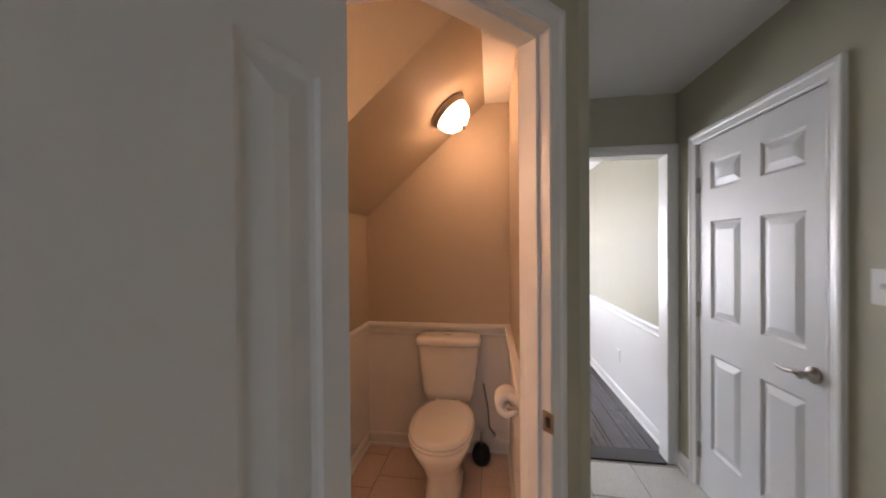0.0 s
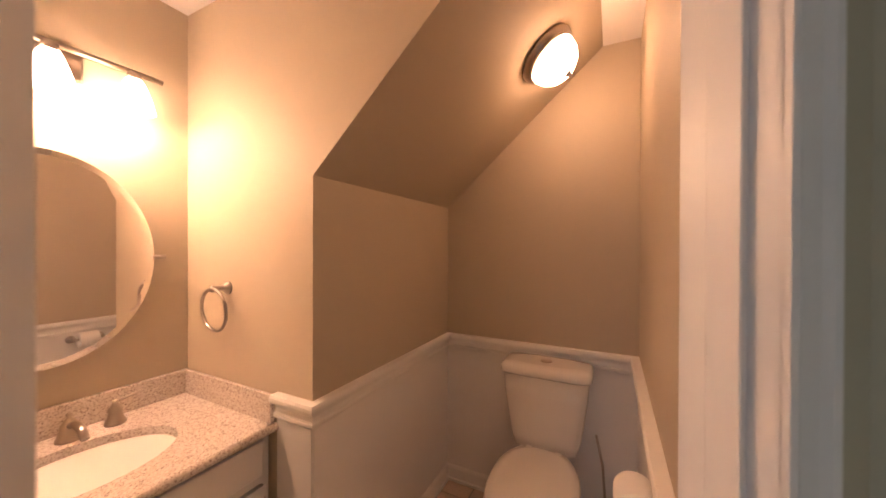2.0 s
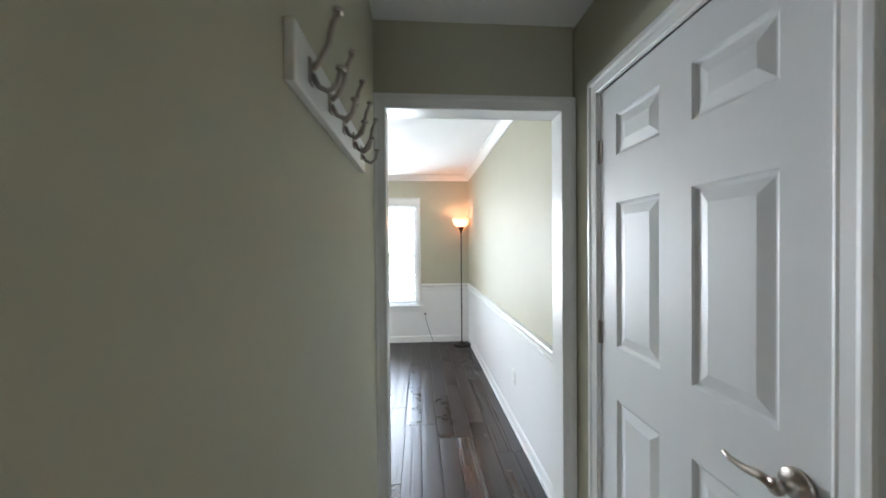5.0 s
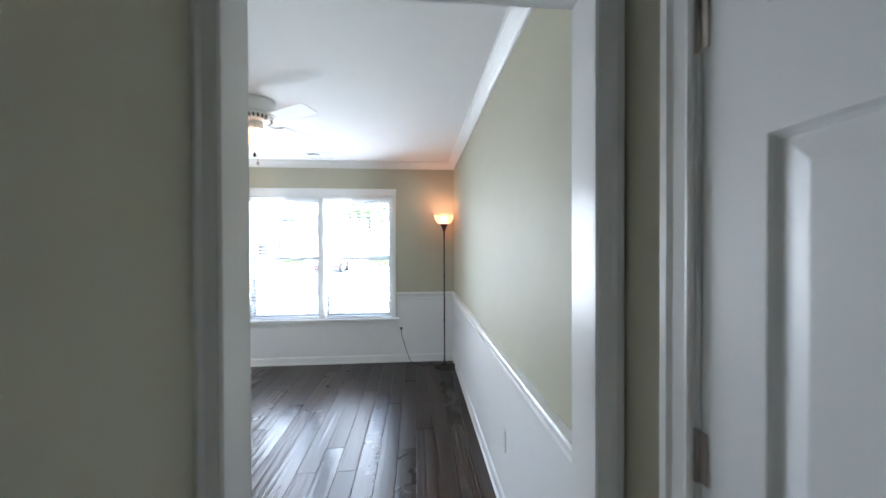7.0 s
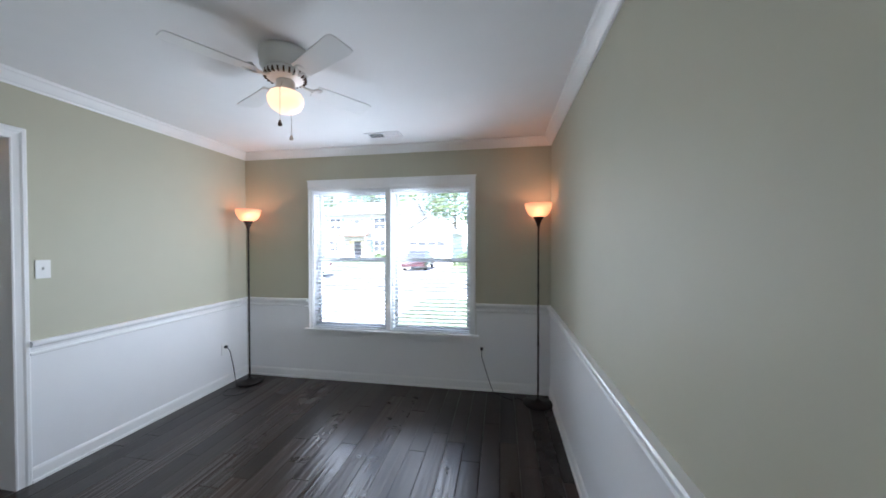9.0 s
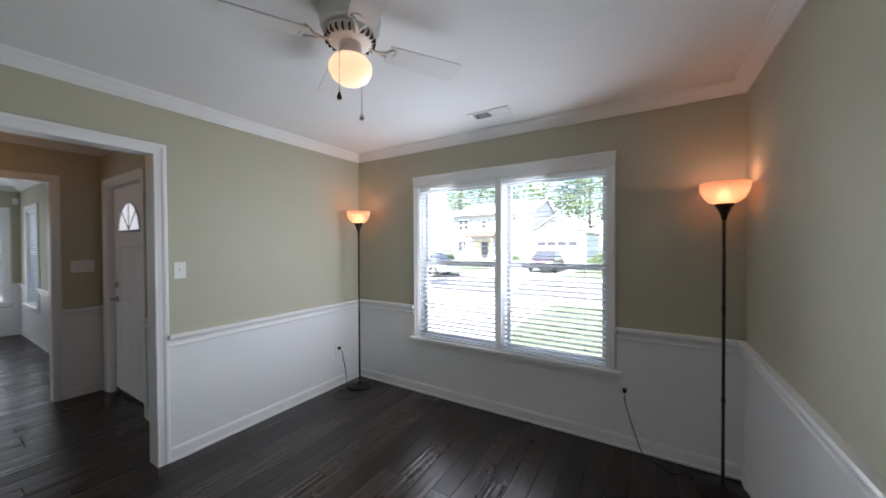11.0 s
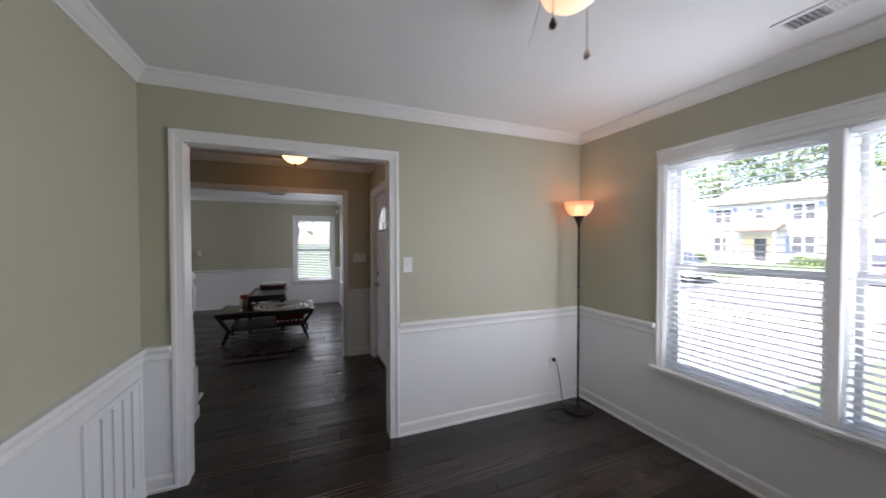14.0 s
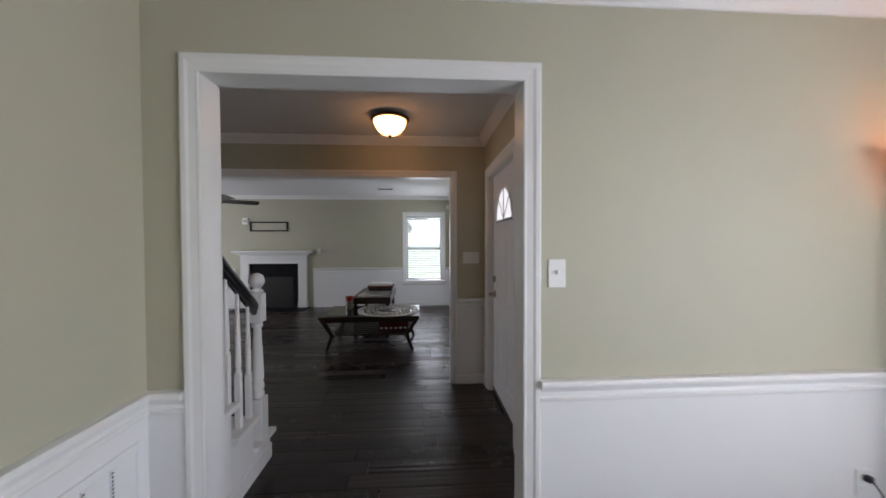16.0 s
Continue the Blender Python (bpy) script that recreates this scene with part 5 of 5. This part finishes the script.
# ---- living room ----
fp = thing("fireplace", "white wooden fireplace mantel with black surround", "fireplace", (XL, 0.57, 0))
part("firebox", boxes(((0.001, -0.60, 0.0), (0.02, 0.60, 1.0))), BLACKSTONE, fp, "black slate surround")
# no recess here: a flat black sheet paints the shade of the firebox
part("opening", boxes(((0.02, -0.40, 0.0), (0.024, 0.40, 0.68))), BLACKP, fp, "flat black sheet for the shaded firebox opening")
for y in (-0.70, 0.52):
    part("pilaster", boxes(((0.0, y, 0), (0.07, y + 0.18, 0.98)), bev=0.004), WHITE, fp)
    part("plinth", boxes(((0.0, y - 0.006, 0), (0.085, y + 0.186, 0.13)), bev=0.004), WHITE, fp)
part("frieze", boxes(((0.0, -0.70, 0.975), (0.072, 0.70, 1.16)), bev=0.003), WHITE, fp)
part("cornice", join(boxes(((0.0, -0.73, 1.16), (0.11, 0.73, 1.19)), bev=0.004), boxes(((0.0, -0.77, 1.19), (0.15, 0.77, 1.215)), bev=0.004), boxes(((0.0, -0.70, 1.08), (0.09, 0.70, 1.10)), bev=0.003)), WHITE, fp)
part("shelf", boxes(((0.0, -0.82, 1.215), (0.20, 0.82, 1.255)), bev=0.006), WHITE, fp)
part("hearth", boxes(((0.0, -0.75, 0.0), (0.45, 0.75, 0.014)), bev=0.003), BLACKSTONE, fp, "black slate hearth")
pf = thing("picture_frame", "empty thin black rectangular wall frame", "frame", (XL, 0.46, 1.785))
part("frame", boxes(((0.002, -0.40, -0.105), (0.022, -0.37, 0.105)), ((0.002, 0.37, -0.105), (0.022, 0.40, 0.105)), ((0.002, -0.37, 0.08), (0.022, 0.37, 0.105)), ((0.002, -0.37, -0.105), (0.022, 0.37, -0.08)), bev=0.003), BLACKM, pf)
part("backing", boxes(((0.001, -0.37, -0.08), (0.004, 0.37, 0.08))), SAGE, pf)
al = thing("alarm_box", "small white wall chime box", "alarm", (XL, -0.03, 1.90))
part("case", boxes(((0, -0.06, -0.07), (0.04, 0.06, 0.07)), bev=0.006), PLASTIC, al)
part("grille", boxes(((0.04, -0.035, -0.03), (0.043, 0.035, 0.03)), bev=0.001), NICKEL, al)
sn = thing("motion_sensor", "small white corner motion sensor", "sensor", (XL + 0.05, YF - 0.05, 2.22))
part("case", boxes(((-0.03, -0.03, -0.05), (0.03, 0.03, 0.05)), bev=0.008), PLASTIC, sn)
lv = thing("ceiling_vent", "white air vent in the living room ceiling", "air vent", (-7.0, 3.1, TOP))
part("frame", boxes(((-0.08, -0.17, -0.008), (0.08, 0.17, 0)), bev=0.002), VINYL, lv)
for k in range(6):
    # near-black strips on the solid plate, painted shade of the gaps
    part("slat", boxes(((-0.055 + k * 0.02, -0.14, -0.010), (-0.045 + k * 0.02, 0.14, -0.008))), BLACKM, lv)

ct = thing("coffee_table", "dark espresso coffee table with flared legs and shelf", "coffee table", (-5.30, 3.10, 0))
TD, TWD = 0.40, 0.655
part("tabletop", boxes(((-TD, -TWD, 0.425), (TD, TWD, 0.455)), bev=0.006), DARKWOOD, ct)
GTOP = material("dark_glass_top", (0.02, 0.022, 0.022), 0.06, spread=0.1, bump=0.0, coat=0.5)
part("glass_inset", boxes(((-TD + 0.07, -TWD + 0.07, 0.455), (TD - 0.07, TWD - 0.07, 0.459)), bev=0.001), GTOP, ct, "glossy dark glass inset")
for sx in (-1, 1):
    part("apron", boxes(((sx * (TD - 0.05) - 0.01, -TWD + 0.06, 0.37), (sx * (TD - 0.05) + 0.01, TWD - 0.06, 0.425))), DARKWOOD, ct)
    for sy in (-1, 1):
        x, y = sx * (TD - 0.05), sy * TWD
        bm = bmesh.new()
        sec = [(y - sy * 0.02, 0.425), (y - sy * 0.17, 0.20), (y - sy * 0.09, 0.0)]
        rings = []
        for (yy, zz), hw in zip(sec, (0.028, 0.030, 0.017)):
            rings.append([bm.verts.new((x + dx, yy + dy, zz)) for dx, dy in ((-0.022, -hw), (0.022, -hw), (0.022, hw), (-0.022, hw))])
        for a, b in zip(rings, rings[1:]):
            for k in range(4):
                bm.faces.new((a[k], a[(k + 1) % 4], b[(k + 1) % 4], b[k]))
        bm.faces.new(rings[0])
        bm.faces.new(rings[-1])
        bmesh.ops.recalc_face_normals(bm, faces=bm.faces)
        part("leg", bm, DARKWOOD, ct)
for k in range(7):
    x = -TD + 0.09 + k * 0.103
    part("shelf_slat", boxes(((x - 0.035, -TWD + 0.14, 0.19), (x + 0.035, TWD - 0.14, 0.21)), bev=0.003), DARKWOOD, ct)
bk = thing("storage_basket", "red and black patterned basket on the table shelf", "basket", (-5.25, 3.42, 0.21))
RED = material("red_fabric", (0.12, 0.014, 0.014), 0.8, spread=0.3, scale=20, bump=0.2)
part("basket", boxes(((-0.16, -0.22, 0), (0.16, 0.18, 0.13)), bev=0.012), RED, bk)
for k in range(6):
    part("stud", boxes(((0.16, -0.20 + k * 0.065, 0.03), (0.163, -0.165 + k * 0.065, 0.055))), PLASTIC, bk)
tr = thing("round_woven_tray", "large round openwork white and silver tray", "tray", (-5.26, 3.32, 0.459))
SILV = material("whitewashed_silver", (0.80, 0.79, 0.76), 0.35, 0.0, 0.12, bump=0.1)
part("rim", tube([(0.42 * math.cos(a), 0.42 * math.sin(a), 0.012) for a in np.linspace(0, 2 * math.pi, 56, endpoint=False)], 0.010, 8, closed=True), SILV, tr)
part("inner_rim", tube([(0.17 * math.cos(a), 0.17 * math.sin(a), 0.010) for a in np.linspace(0, 2 * math.pi, 36, endpoint=False)], 0.008, 8, closed=True), SILV, tr)
part("centre", lathe([(0, 0.002), (0.165, 0.002), (0.168, 0.008), (0, 0.008)], 36), GTOP, tr)
for lay_n, (rr, cnt, half, wide) in enumerate(((0.222, 20, 0.036, 0.015), (0.293, 26, 0.038, 0.016), (0.368, 32, 0.040, 0.017))):
    petal = lathe([(0, 0.004), (0.7, 0.005), (1.0, 0.009), (0.8, 0.014), (0, 0.016)], 12)
    petal = mesh_of("petal", moved(petal, Matrix.Diagonal((half, wide, 1, 1))), SILV)
    for k in range(cnt):
        a = 360 * (k + 0.5 * (lay_n % 2)) / cnt
        child("petal", petal, tr, pose(rr * math.cos(radians(a)), rr * math.sin(radians(a)), 0, 0, 0, a + (38 if lay_n % 2 else -38)))
ja = thing("glass_jar", "glass jar with a bright red lid", "jar", (-5.42, 2.74, 0.459))
part("jar", lathe([(0, 0), (0.052, 0), (0.056, 0.01), (0.056, 0.12), (0.047, 0.135), (0, 0.135)], 24), material("jar_contents", (0.25, 0.20, 0.16), 0.15, spread=0.3, bump=0.0, coat=0.5), ja)
part("lid", lathe([(0, 0.134), (0.057, 0.134), (0.058, 0.14), (0.058, 0.178), (0.05, 0.188), (0, 0.188)], 24), material("red_plastic", (0.35, 0.015, 0.012), 0.35, spread=0.05, bump=0.0), ja, "red plastic lid")
et = thing("side_table", "dark wooden side table with pale inset top", "table", (-6.10, 3.03, 0))
part("tabletop", boxes(((-0.55, -0.29, 0.50), (0.55, 0.29, 0.60)), bev=0.008), DARKWOOD, et)
part("inset", boxes(((-0.10, -0.22, 0.60), (0.47, 0.22, 0.604))), material("pale_glass_inset", (0.38, 0.38, 0.37), 0.08, spread=0.05, bump=0.0), et, "pale glass inset")
for sx in (-1, 1):
    for sy in (-1, 1):
        part("leg", boxes(((sx * 0.48 - 0.025, sy * 0.24 - 0.025, 0), (sx * 0.48 + 0.025, sy * 0.24 + 0.025, 0.50)), bev=0.004), DARKWOOD, et)
part("shelf", boxes(((-0.48, -0.24, 0.18), (0.48, 0.24, 0.20)), bev=0.003), DARKWOOD, et)
bs = thing("book_stack", "stack of boxed games and papers on the side table", "boxes", (-6.42, 3.08, 0.600))
for z, h, w, mt in ((0, 0.05, 0.20, DARKWOOD), (0.05, 0.03, 0.22, RED), (0.08, 0.035, 0.18, PAPER)):
    part("box", boxes(((-0.15, -w, z), (0.15, w, z + h)), bev=0.004), mt, bs)


# ---- outdoors ----
GZ = -0.45
GRASS = material("mown_grass", (0.115, 0.145, 0.08), 0.9, spread=0.3, scale=0.8, fine=30, bump=0.4, depth=0.03)
ASPHALT = material("worn_street", (0.16, 0.155, 0.15), 0.9, spread=0.12, scale=0.7, fine=60, bump=0.2)
CONCRETE = material("pale_concrete", (0.42, 0.41, 0.39), 0.85, spread=0.1, scale=0.9, fine=50, bump=0.15)
SIDING = material("white_lap_siding", (0.52, 0.52, 0.515), 0.6, spread=0.03, scale=1, fine=14, bump=0.1, stretch=(0.1, 0.1, 6))
ROOFM = material("grey_shingles", (0.34, 0.32, 0.30), 0.9, spread=0.2, scale=3, fine=25, bump=0.3)
PENT = material("russet_shingles", (0.20, 0.10, 0.075), 0.9, spread=0.2, scale=3, fine=25, bump=0.3)
BLUE = material("blue_shutter_paint", (0.15, 0.22, 0.36), 0.5, spread=0.05, bump=0.0)
PANEG = material("dark_window_pane", (0.06, 0.065, 0.075), 0.25, spread=0.2, bump=0.0)
PANEG.node_tree.nodes["Principled BSDF"].inputs["Specular IOR Level"].default_value = 0.2
CREAM = material("cream_door_paint", (0.62, 0.52, 0.30), 0.5, spread=0.05, bump=0.0)
BARK = material("grey_brown_bark", (0.09, 0.07, 0.055), 0.9, spread=0.3, scale=4, fine=20, bump=0.5)
LEAF = material("green_leaves", (0.12, 0.17, 0.065), 0.6, spread=0.4, scale=0.6, fine=8, bump=0.0)
LEAFR = material("russet_leaves", (0.16, 0.06, 0.05), 0.6, spread=0.4, scale=0.8, fine=8, bump=0.0)

setting("ground", boxes(((-300, -300, GZ - 0.3), (300, 300, GZ))), GRASS, "mown green lawn reaching the horizon", "ground")
setting("road", boxes(((-200, 14.5, GZ - 0.05), (200, 21.5, GZ + 0.012))), ASPHALT, "pale worn street in front of the house", "road")
for y in (14.3, 21.5):
    setting("kerb", boxes(((-200, y, GZ - 0.05), (200, y + 0.2, GZ + 0.13)), bev=0.02), CONCRETE, "low concrete kerb along the street", "kerb")
setting("driveway", boxes(((-9.8, 21.7, GZ - 0.05), (-3.4, 40.8, GZ + 0.02))), CONCRETE, "pale concrete driveway across the street", "driveway")
setting("driveway", boxes(((-9.0, 8.2, GZ - 0.05), (-1.6, 14.3, GZ + 0.016))), CONCRETE, "pale concrete driveway in front of the window", "driveway")
setting("pavement", boxes(((-3.4, 6.4, GZ - 0.05), (-2.5, 8.2, GZ + 0.02))), CONCRETE, "pale concrete front walk", "pavement")

hs = thing("house", "white two storey house with blue shutters and garage", "house", (-16.5, 41.9, GZ))
hs.scale = (0.92, 1.35, 1)


def lap_wall(x0, x1, y0, y1, z1):
    return boxes(((x0, y0, -0.1), (x1, y1, z1)))


part("wall", join(lap_wall(-4.9, 6.6, 0, 8.5, 5.7), prism([(0, 5.7), (8.5, 5.7), (4.25, 7.5)], "x", -4.9, 6.6)), SIDING, hs, "white lap siding")
part("garage_wall", join(lap_wall(6.6, 13.0, -0.8, 7.0, 3.2), prism([(6.6, 3.2), (13.0, 3.2), (9.8, 5.0)], "y", -0.8, 7.0)), SIDING, hs, "white lap siding")
for sg, (y0, y1) in ((0, (-0.45, 4.25)), (1, (4.25, 8.95))):
    za, zb = (5.55, 7.55) if sg == 0 else (7.55, 5.55)
    part("roof", prism([(y0, za), (y1, zb), (y1, zb + 0.14), (y0, za + 0.14)], "x", -5.2, 6.9), ROOFM, hs)
for x0, x1, za, zb in ((6.3, 9.8, 3.05, 5.08), (9.8, 13.3, 5.08, 3.05)):
    part("garage_roof", prism([(x0, za), (x1, zb), (x1, zb + 0.12), (x0, za + 0.12)], "y", -1.2, 7.2), ROOFM, hs)
for k in range(28):
    z = 0.25 + k * 0.195
    part("siding_board", prism([(-0.016, z), (0.0, z), (0.0, z + 0.19), (-0.003, z + 0.19)], "x", -4.88, 6.58), SIDING, hs)
part("pent_roof", prism([(-1.25, 2.85), (0.0, 3.45), (0.0, 3.55), (-1.3, 2.92)], "x", -2.2, 1.9), PENT, hs, "russet shingled porch roof")
for x in (-2.0, 1.7):
    part("porch_post", boxes(((x - 0.07, -1.1, 0), (x + 0.07, -0.96, 2.88)), bev=0.01), SIDING, hs)
part("porch_floor", boxes(((-2.3, -1.4, -0.1), (2.0, 0, 0.18)), bev=0.01), CONCRETE, hs)


def far_window(x, z, w, h, panes, shutters=True):
    win = part("window", boxes(((x - w / 2 - 0.08, -0.05, z - 0.08), (x + w / 2 + 0.08, -0.017, z + h + 0.08)), bev=0.01), VINYL, hs)
    pw = w / panes
    for i in range(panes):
        for zz, hh in ((z, h / 2), (z + h / 2, h / 2)):
            part("pane", boxes(((x - w / 2 + i * pw + 0.05, -0.058, zz + 0.04), (x - w / 2 + (i + 1) * pw - 0.05, -0.050, zz + hh - 0.04))), PANEG, win)
    if shutters:
        for sx in (-1, 1):
            xc = x + sx * (w / 2 + 0.26)
            part("shutter", boxes(((xc - 0.16, -0.05, z - 0.05), (xc + 0.16, -0.017, z + h + 0.05)), bev=0.01), BLUE, hs, "blue louvred shutter")


for x, z, w, h, n in ((-3.2, 3.75, 1.6, 1.35, 2), (-0.1, 3.95, 0.85, 1.0, 1), (3.1, 3.75, 1.6, 1.35, 2), (-3.3, 1.0, 1.6, 1.4, 2), (3.1, 1.0, 1.6, 1.4, 2)):
    far_window(x, z, w, h, n)
part("front_door", boxes(((-0.45, -0.06, 0.18), (0.45, -0.017, 2.25)), bev=0.01), PANEG, hs, "dark front door")
part("door_surround", boxes(((-1.3, -0.03, 0.18), (-0.55, -0.017, 2.4)), ((0.55, -0.03, 0.18), (1.0, -0.017, 2.4)), ((-0.55, -0.03, 2.25), (0.55, -0.017, 2.4))), CREAM, hs, "cream panelling round the door")
gd = part("garage_door", boxes(((7.3, -0.85, 0.0), (12.3, -0.80, 2.3)), bev=0.01), VINYL, hs)
for i in range(4):
    for k in range(4):
        part("door_panel", boxes(((7.45 + i * 1.2, -0.865, 0.12 + k * 0.55), (8.5 + i * 1.2, -0.85, 0.54 + k * 0.55)), bev=0.008), PANEG if k == 3 else VINYL, gd)


def tree(x, y, h, spread, leaf, seed, label, count=1500):
    r = random.Random(seed)
    root = thing("tree", label, "tree", (x, y, GZ))
    th = h * 0.38
    limbs = [tube([(0, 0, -0.2), (r.uniform(-.1, .1), r.uniform(-.1, .1), th * 0.5), (r.uniform(-.2, .2), r.uniform(-.2, .2), th), (0, 0, h * 0.75)], 0.2, 8, radii=[h * 0.030, h * 0.024, h * 0.020, h * 0.006])]
    tips = []
    for k in range(9):
        a, zz = 2.4 * k + r.uniform(-.3, .3), th + (h * 0.9 - th) * k / 9
        rr = spread * (1 - 0.55 * abs(k / 9 - 0.35))
        tip = (rr * math.cos(a) * 0.7, rr * math.sin(a) * 0.7, zz + h * 0.08)
        limbs.append(tube([(0, 0, zz - h * 0.06), (tip[0] * 0.5, tip[1] * 0.5, zz), tip], 0.1, 6, radii=[h * 0.011, h * 0.007, h * 0.002]))
        tips.append((tip, rr * 0.62))
    part("trunk", join(*limbs), BARK, root)
    verts, faces = [], []
    for i in range(count):
        (tx, ty, tz), cr = r.choice(tips)
        d = Vector((r.gauss(0, 1), r.gauss(0, 1), r.gauss(0, 0.8)))
        d = d.normalized() * cr * (r.random() ** 0.45) * r.uniform(0.6, 1.15)
        c = Vector((tx, ty, tz)) + d
        s = r.uniform(0.10, 0.24) * min(h, 9) / 8
        q = Euler((r.uniform(0, 6), r.uniform(0, 6), r.uniform(0, 6))).to_matrix()
        b = len(verts)
        verts += [c + q @ Vector(v) * s for v in ((-1, 0, 0), (0, -0.55, 0.1), (1.1, 0, 0), (0, 0.55, 0.1))]
        faces.append((b, b + 1, b + 2, b + 3))
    me = bpy.data.meshes.new("crown")
    me.from_pydata(verts, [], faces)
    me.materials.append(leaf)
    cr = new("crown", me)
    cr.parent = root
    return root


for k, (x, y, h, s) in enumerate(((-36, 48, 14, 4.6), (-29, 59, 18, 5.6), (-22, 61, 19, 6.0), (-14, 60, 18, 5.6), (-7, 62, 14, 5.0), (2, 60, 12, 5.0), (11, 56, 11, 4.6), (-34, 33, 11, 3.8), (16, 40, 12, 4.2))):
    tree(x, y, h, s, LEAF, 20 + k, "tall leafy green tree behind the houses", 5200)
tree(0.4, 33.5, 5.6, 2.0, LEAFR, 77, "small russet leaved ornamental tree", 1500)
tree(-24.6, 37.0, 7.6, 2.6, LEAF, 78, "young green tree beside the white house", 1500)
for k, (x, y) in enumerate(((-13, -14), (-13, 3), (-15, 9), (-12, 12))):
    tree(x, y, 8, 3.0, LEAF, 90 + k, "leafy green tree beside the house", 1800)


def car(x, y, rz, paint, label):
    root = thing("car", label, "car", (x, y, GZ + 0.012), rz)
    body = prism([(-2.15, 0.30), (-2.2, 0.62), (-2.05, 0.82), (-1.25, 0.90), (1.15, 0.92), (2.05, 0.86), (2.2, 0.66), (2.18, 0.30)], "y", -0.86, 0.86)
    bmesh.ops.bevel(body, geom=list(body.edges), offset=0.06, segments=2, affect="EDGES")
    b = part("body", body, paint, root)
    cab = bmesh.new()
    lo = [cab.verts.new(v) for v in ((-1.35, -0.80, 0.90), (1.75, -0.80, 0.90), (1.75, 0.80, 0.90), (-1.35, 0.80, 0.90))]
    hi = [cab.verts.new(v) for v in ((-0.55, -0.62, 1.42), (1.15, -0.62, 1.42), (1.15, 0.62, 1.42), (-0.55, 0.62, 1.42))]
    for i in range(4):
        cab.faces.new((lo[i], lo[(i + 1) % 4], hi[(i + 1) % 4], hi[i]))
    cab.faces.new(hi)
    cab.faces.new(lo)
    bmesh.ops.recalc_face_normals(cab, faces=cab.faces)
    part("window", cab, PANEG, root, "dark tinted cabin glass")
    part("roof", boxes(((-0.55, -0.63, 1.40), (1.15, 0.63, 1.45)), bev=0.02), paint, root)
    for wx in (-1.35, 1.35):
        for wy in (-0.80, 0.80):
            w = part("wheel", moved(lathe([(0.20, -0.10), (0.31, -0.10), (0.33, -0.05), (0.33, 0.05), (0.31, 0.10), (0.20, 0.10)], 24), pose(wx, wy, 0.33, 90)), BLACKP, root, "black tyre")
            part("rim", moved(lathe([(0, -0.105), (0.19, -0.105), (0.20, 0.105), (0, 0.105)], 16), pose(wx, wy, 0.33, 90)), NICKEL, w)
    for yy in (-0.62, 0.62):
        part("headlight", boxes(((-2.2, yy - 0.16, 0.62), (-2.08, yy + 0.16, 0.76)), bev=0.02), PLASTIC, root)
        part("tail_light", boxes(((2.10, yy - 0.14, 0.66), (2.2, yy + 0.14, 0.80)), bev=0.02), RED, root)
    return root


car(-11.2, 20.6, 3, material("white_car_paint", (0.75, 0.75, 0.75), 0.2, spread=0.02, bump=0.0, coat=0.6), "white sedan parked along the street")
car(-5.2, 27.6, 92, material("dark_car_paint", (0.05, 0.012, 0.02), 0.2, spread=0.05, bump=0.0, coat=0.6), "dark maroon sedan parked in the driveway")


def bush(x, y, r0, seed):
    r = random.Random(seed)
    root = thing("bush", "low clipped green shrub beside the house", "bush", (x, y, GZ))
    verts, faces = [], []
    for i in range(700):
        d = Vector((r.gauss(0, 1), r.gauss(0, 1), abs(r.gauss(0, 0.9)))).normalized() * r0 * r.uniform(0.7, 1.05)
        q = Euler((r.uniform(0, 6), r.uniform(0, 6), r.uniform(0, 6))).to_matrix()
        b = len(verts)
        verts += [d + q @ Vector(v) * 0.09 for v in ((-1, 0, 0), (0, -0.55, 0.1), (1.1, 0, 0), (0, 0.55, 0.1))]
        faces.append((b, b + 1, b + 2, b + 3))
    me = bpy.data.meshes.new("leaves")
    me.from_pydata(verts, [], faces)
    me.materials.append(LEAF)
    o = new("leaves", me)
    o.parent = root
    part("stems", join(*[tube([(0, 0, -0.05), (0.3 * r0 * math.cos(a), 0.3 * r0 * math.sin(a), r0 * 0.7)], 0.02, 6) for a in (0, 1.3, 2.5, 3.8, 5.0)]), BARK, root)


for k, (x, y, r0) in enumerate(((-22.6, 41.0, 0.8), (-21.2, 41.1, 0.7), (-13.4, 41.0, 0.8), (-12.3, 40.8, 0.7), (-2.2, 32.4, 1.1))):
    bush(x, y, r0, 200 + k)
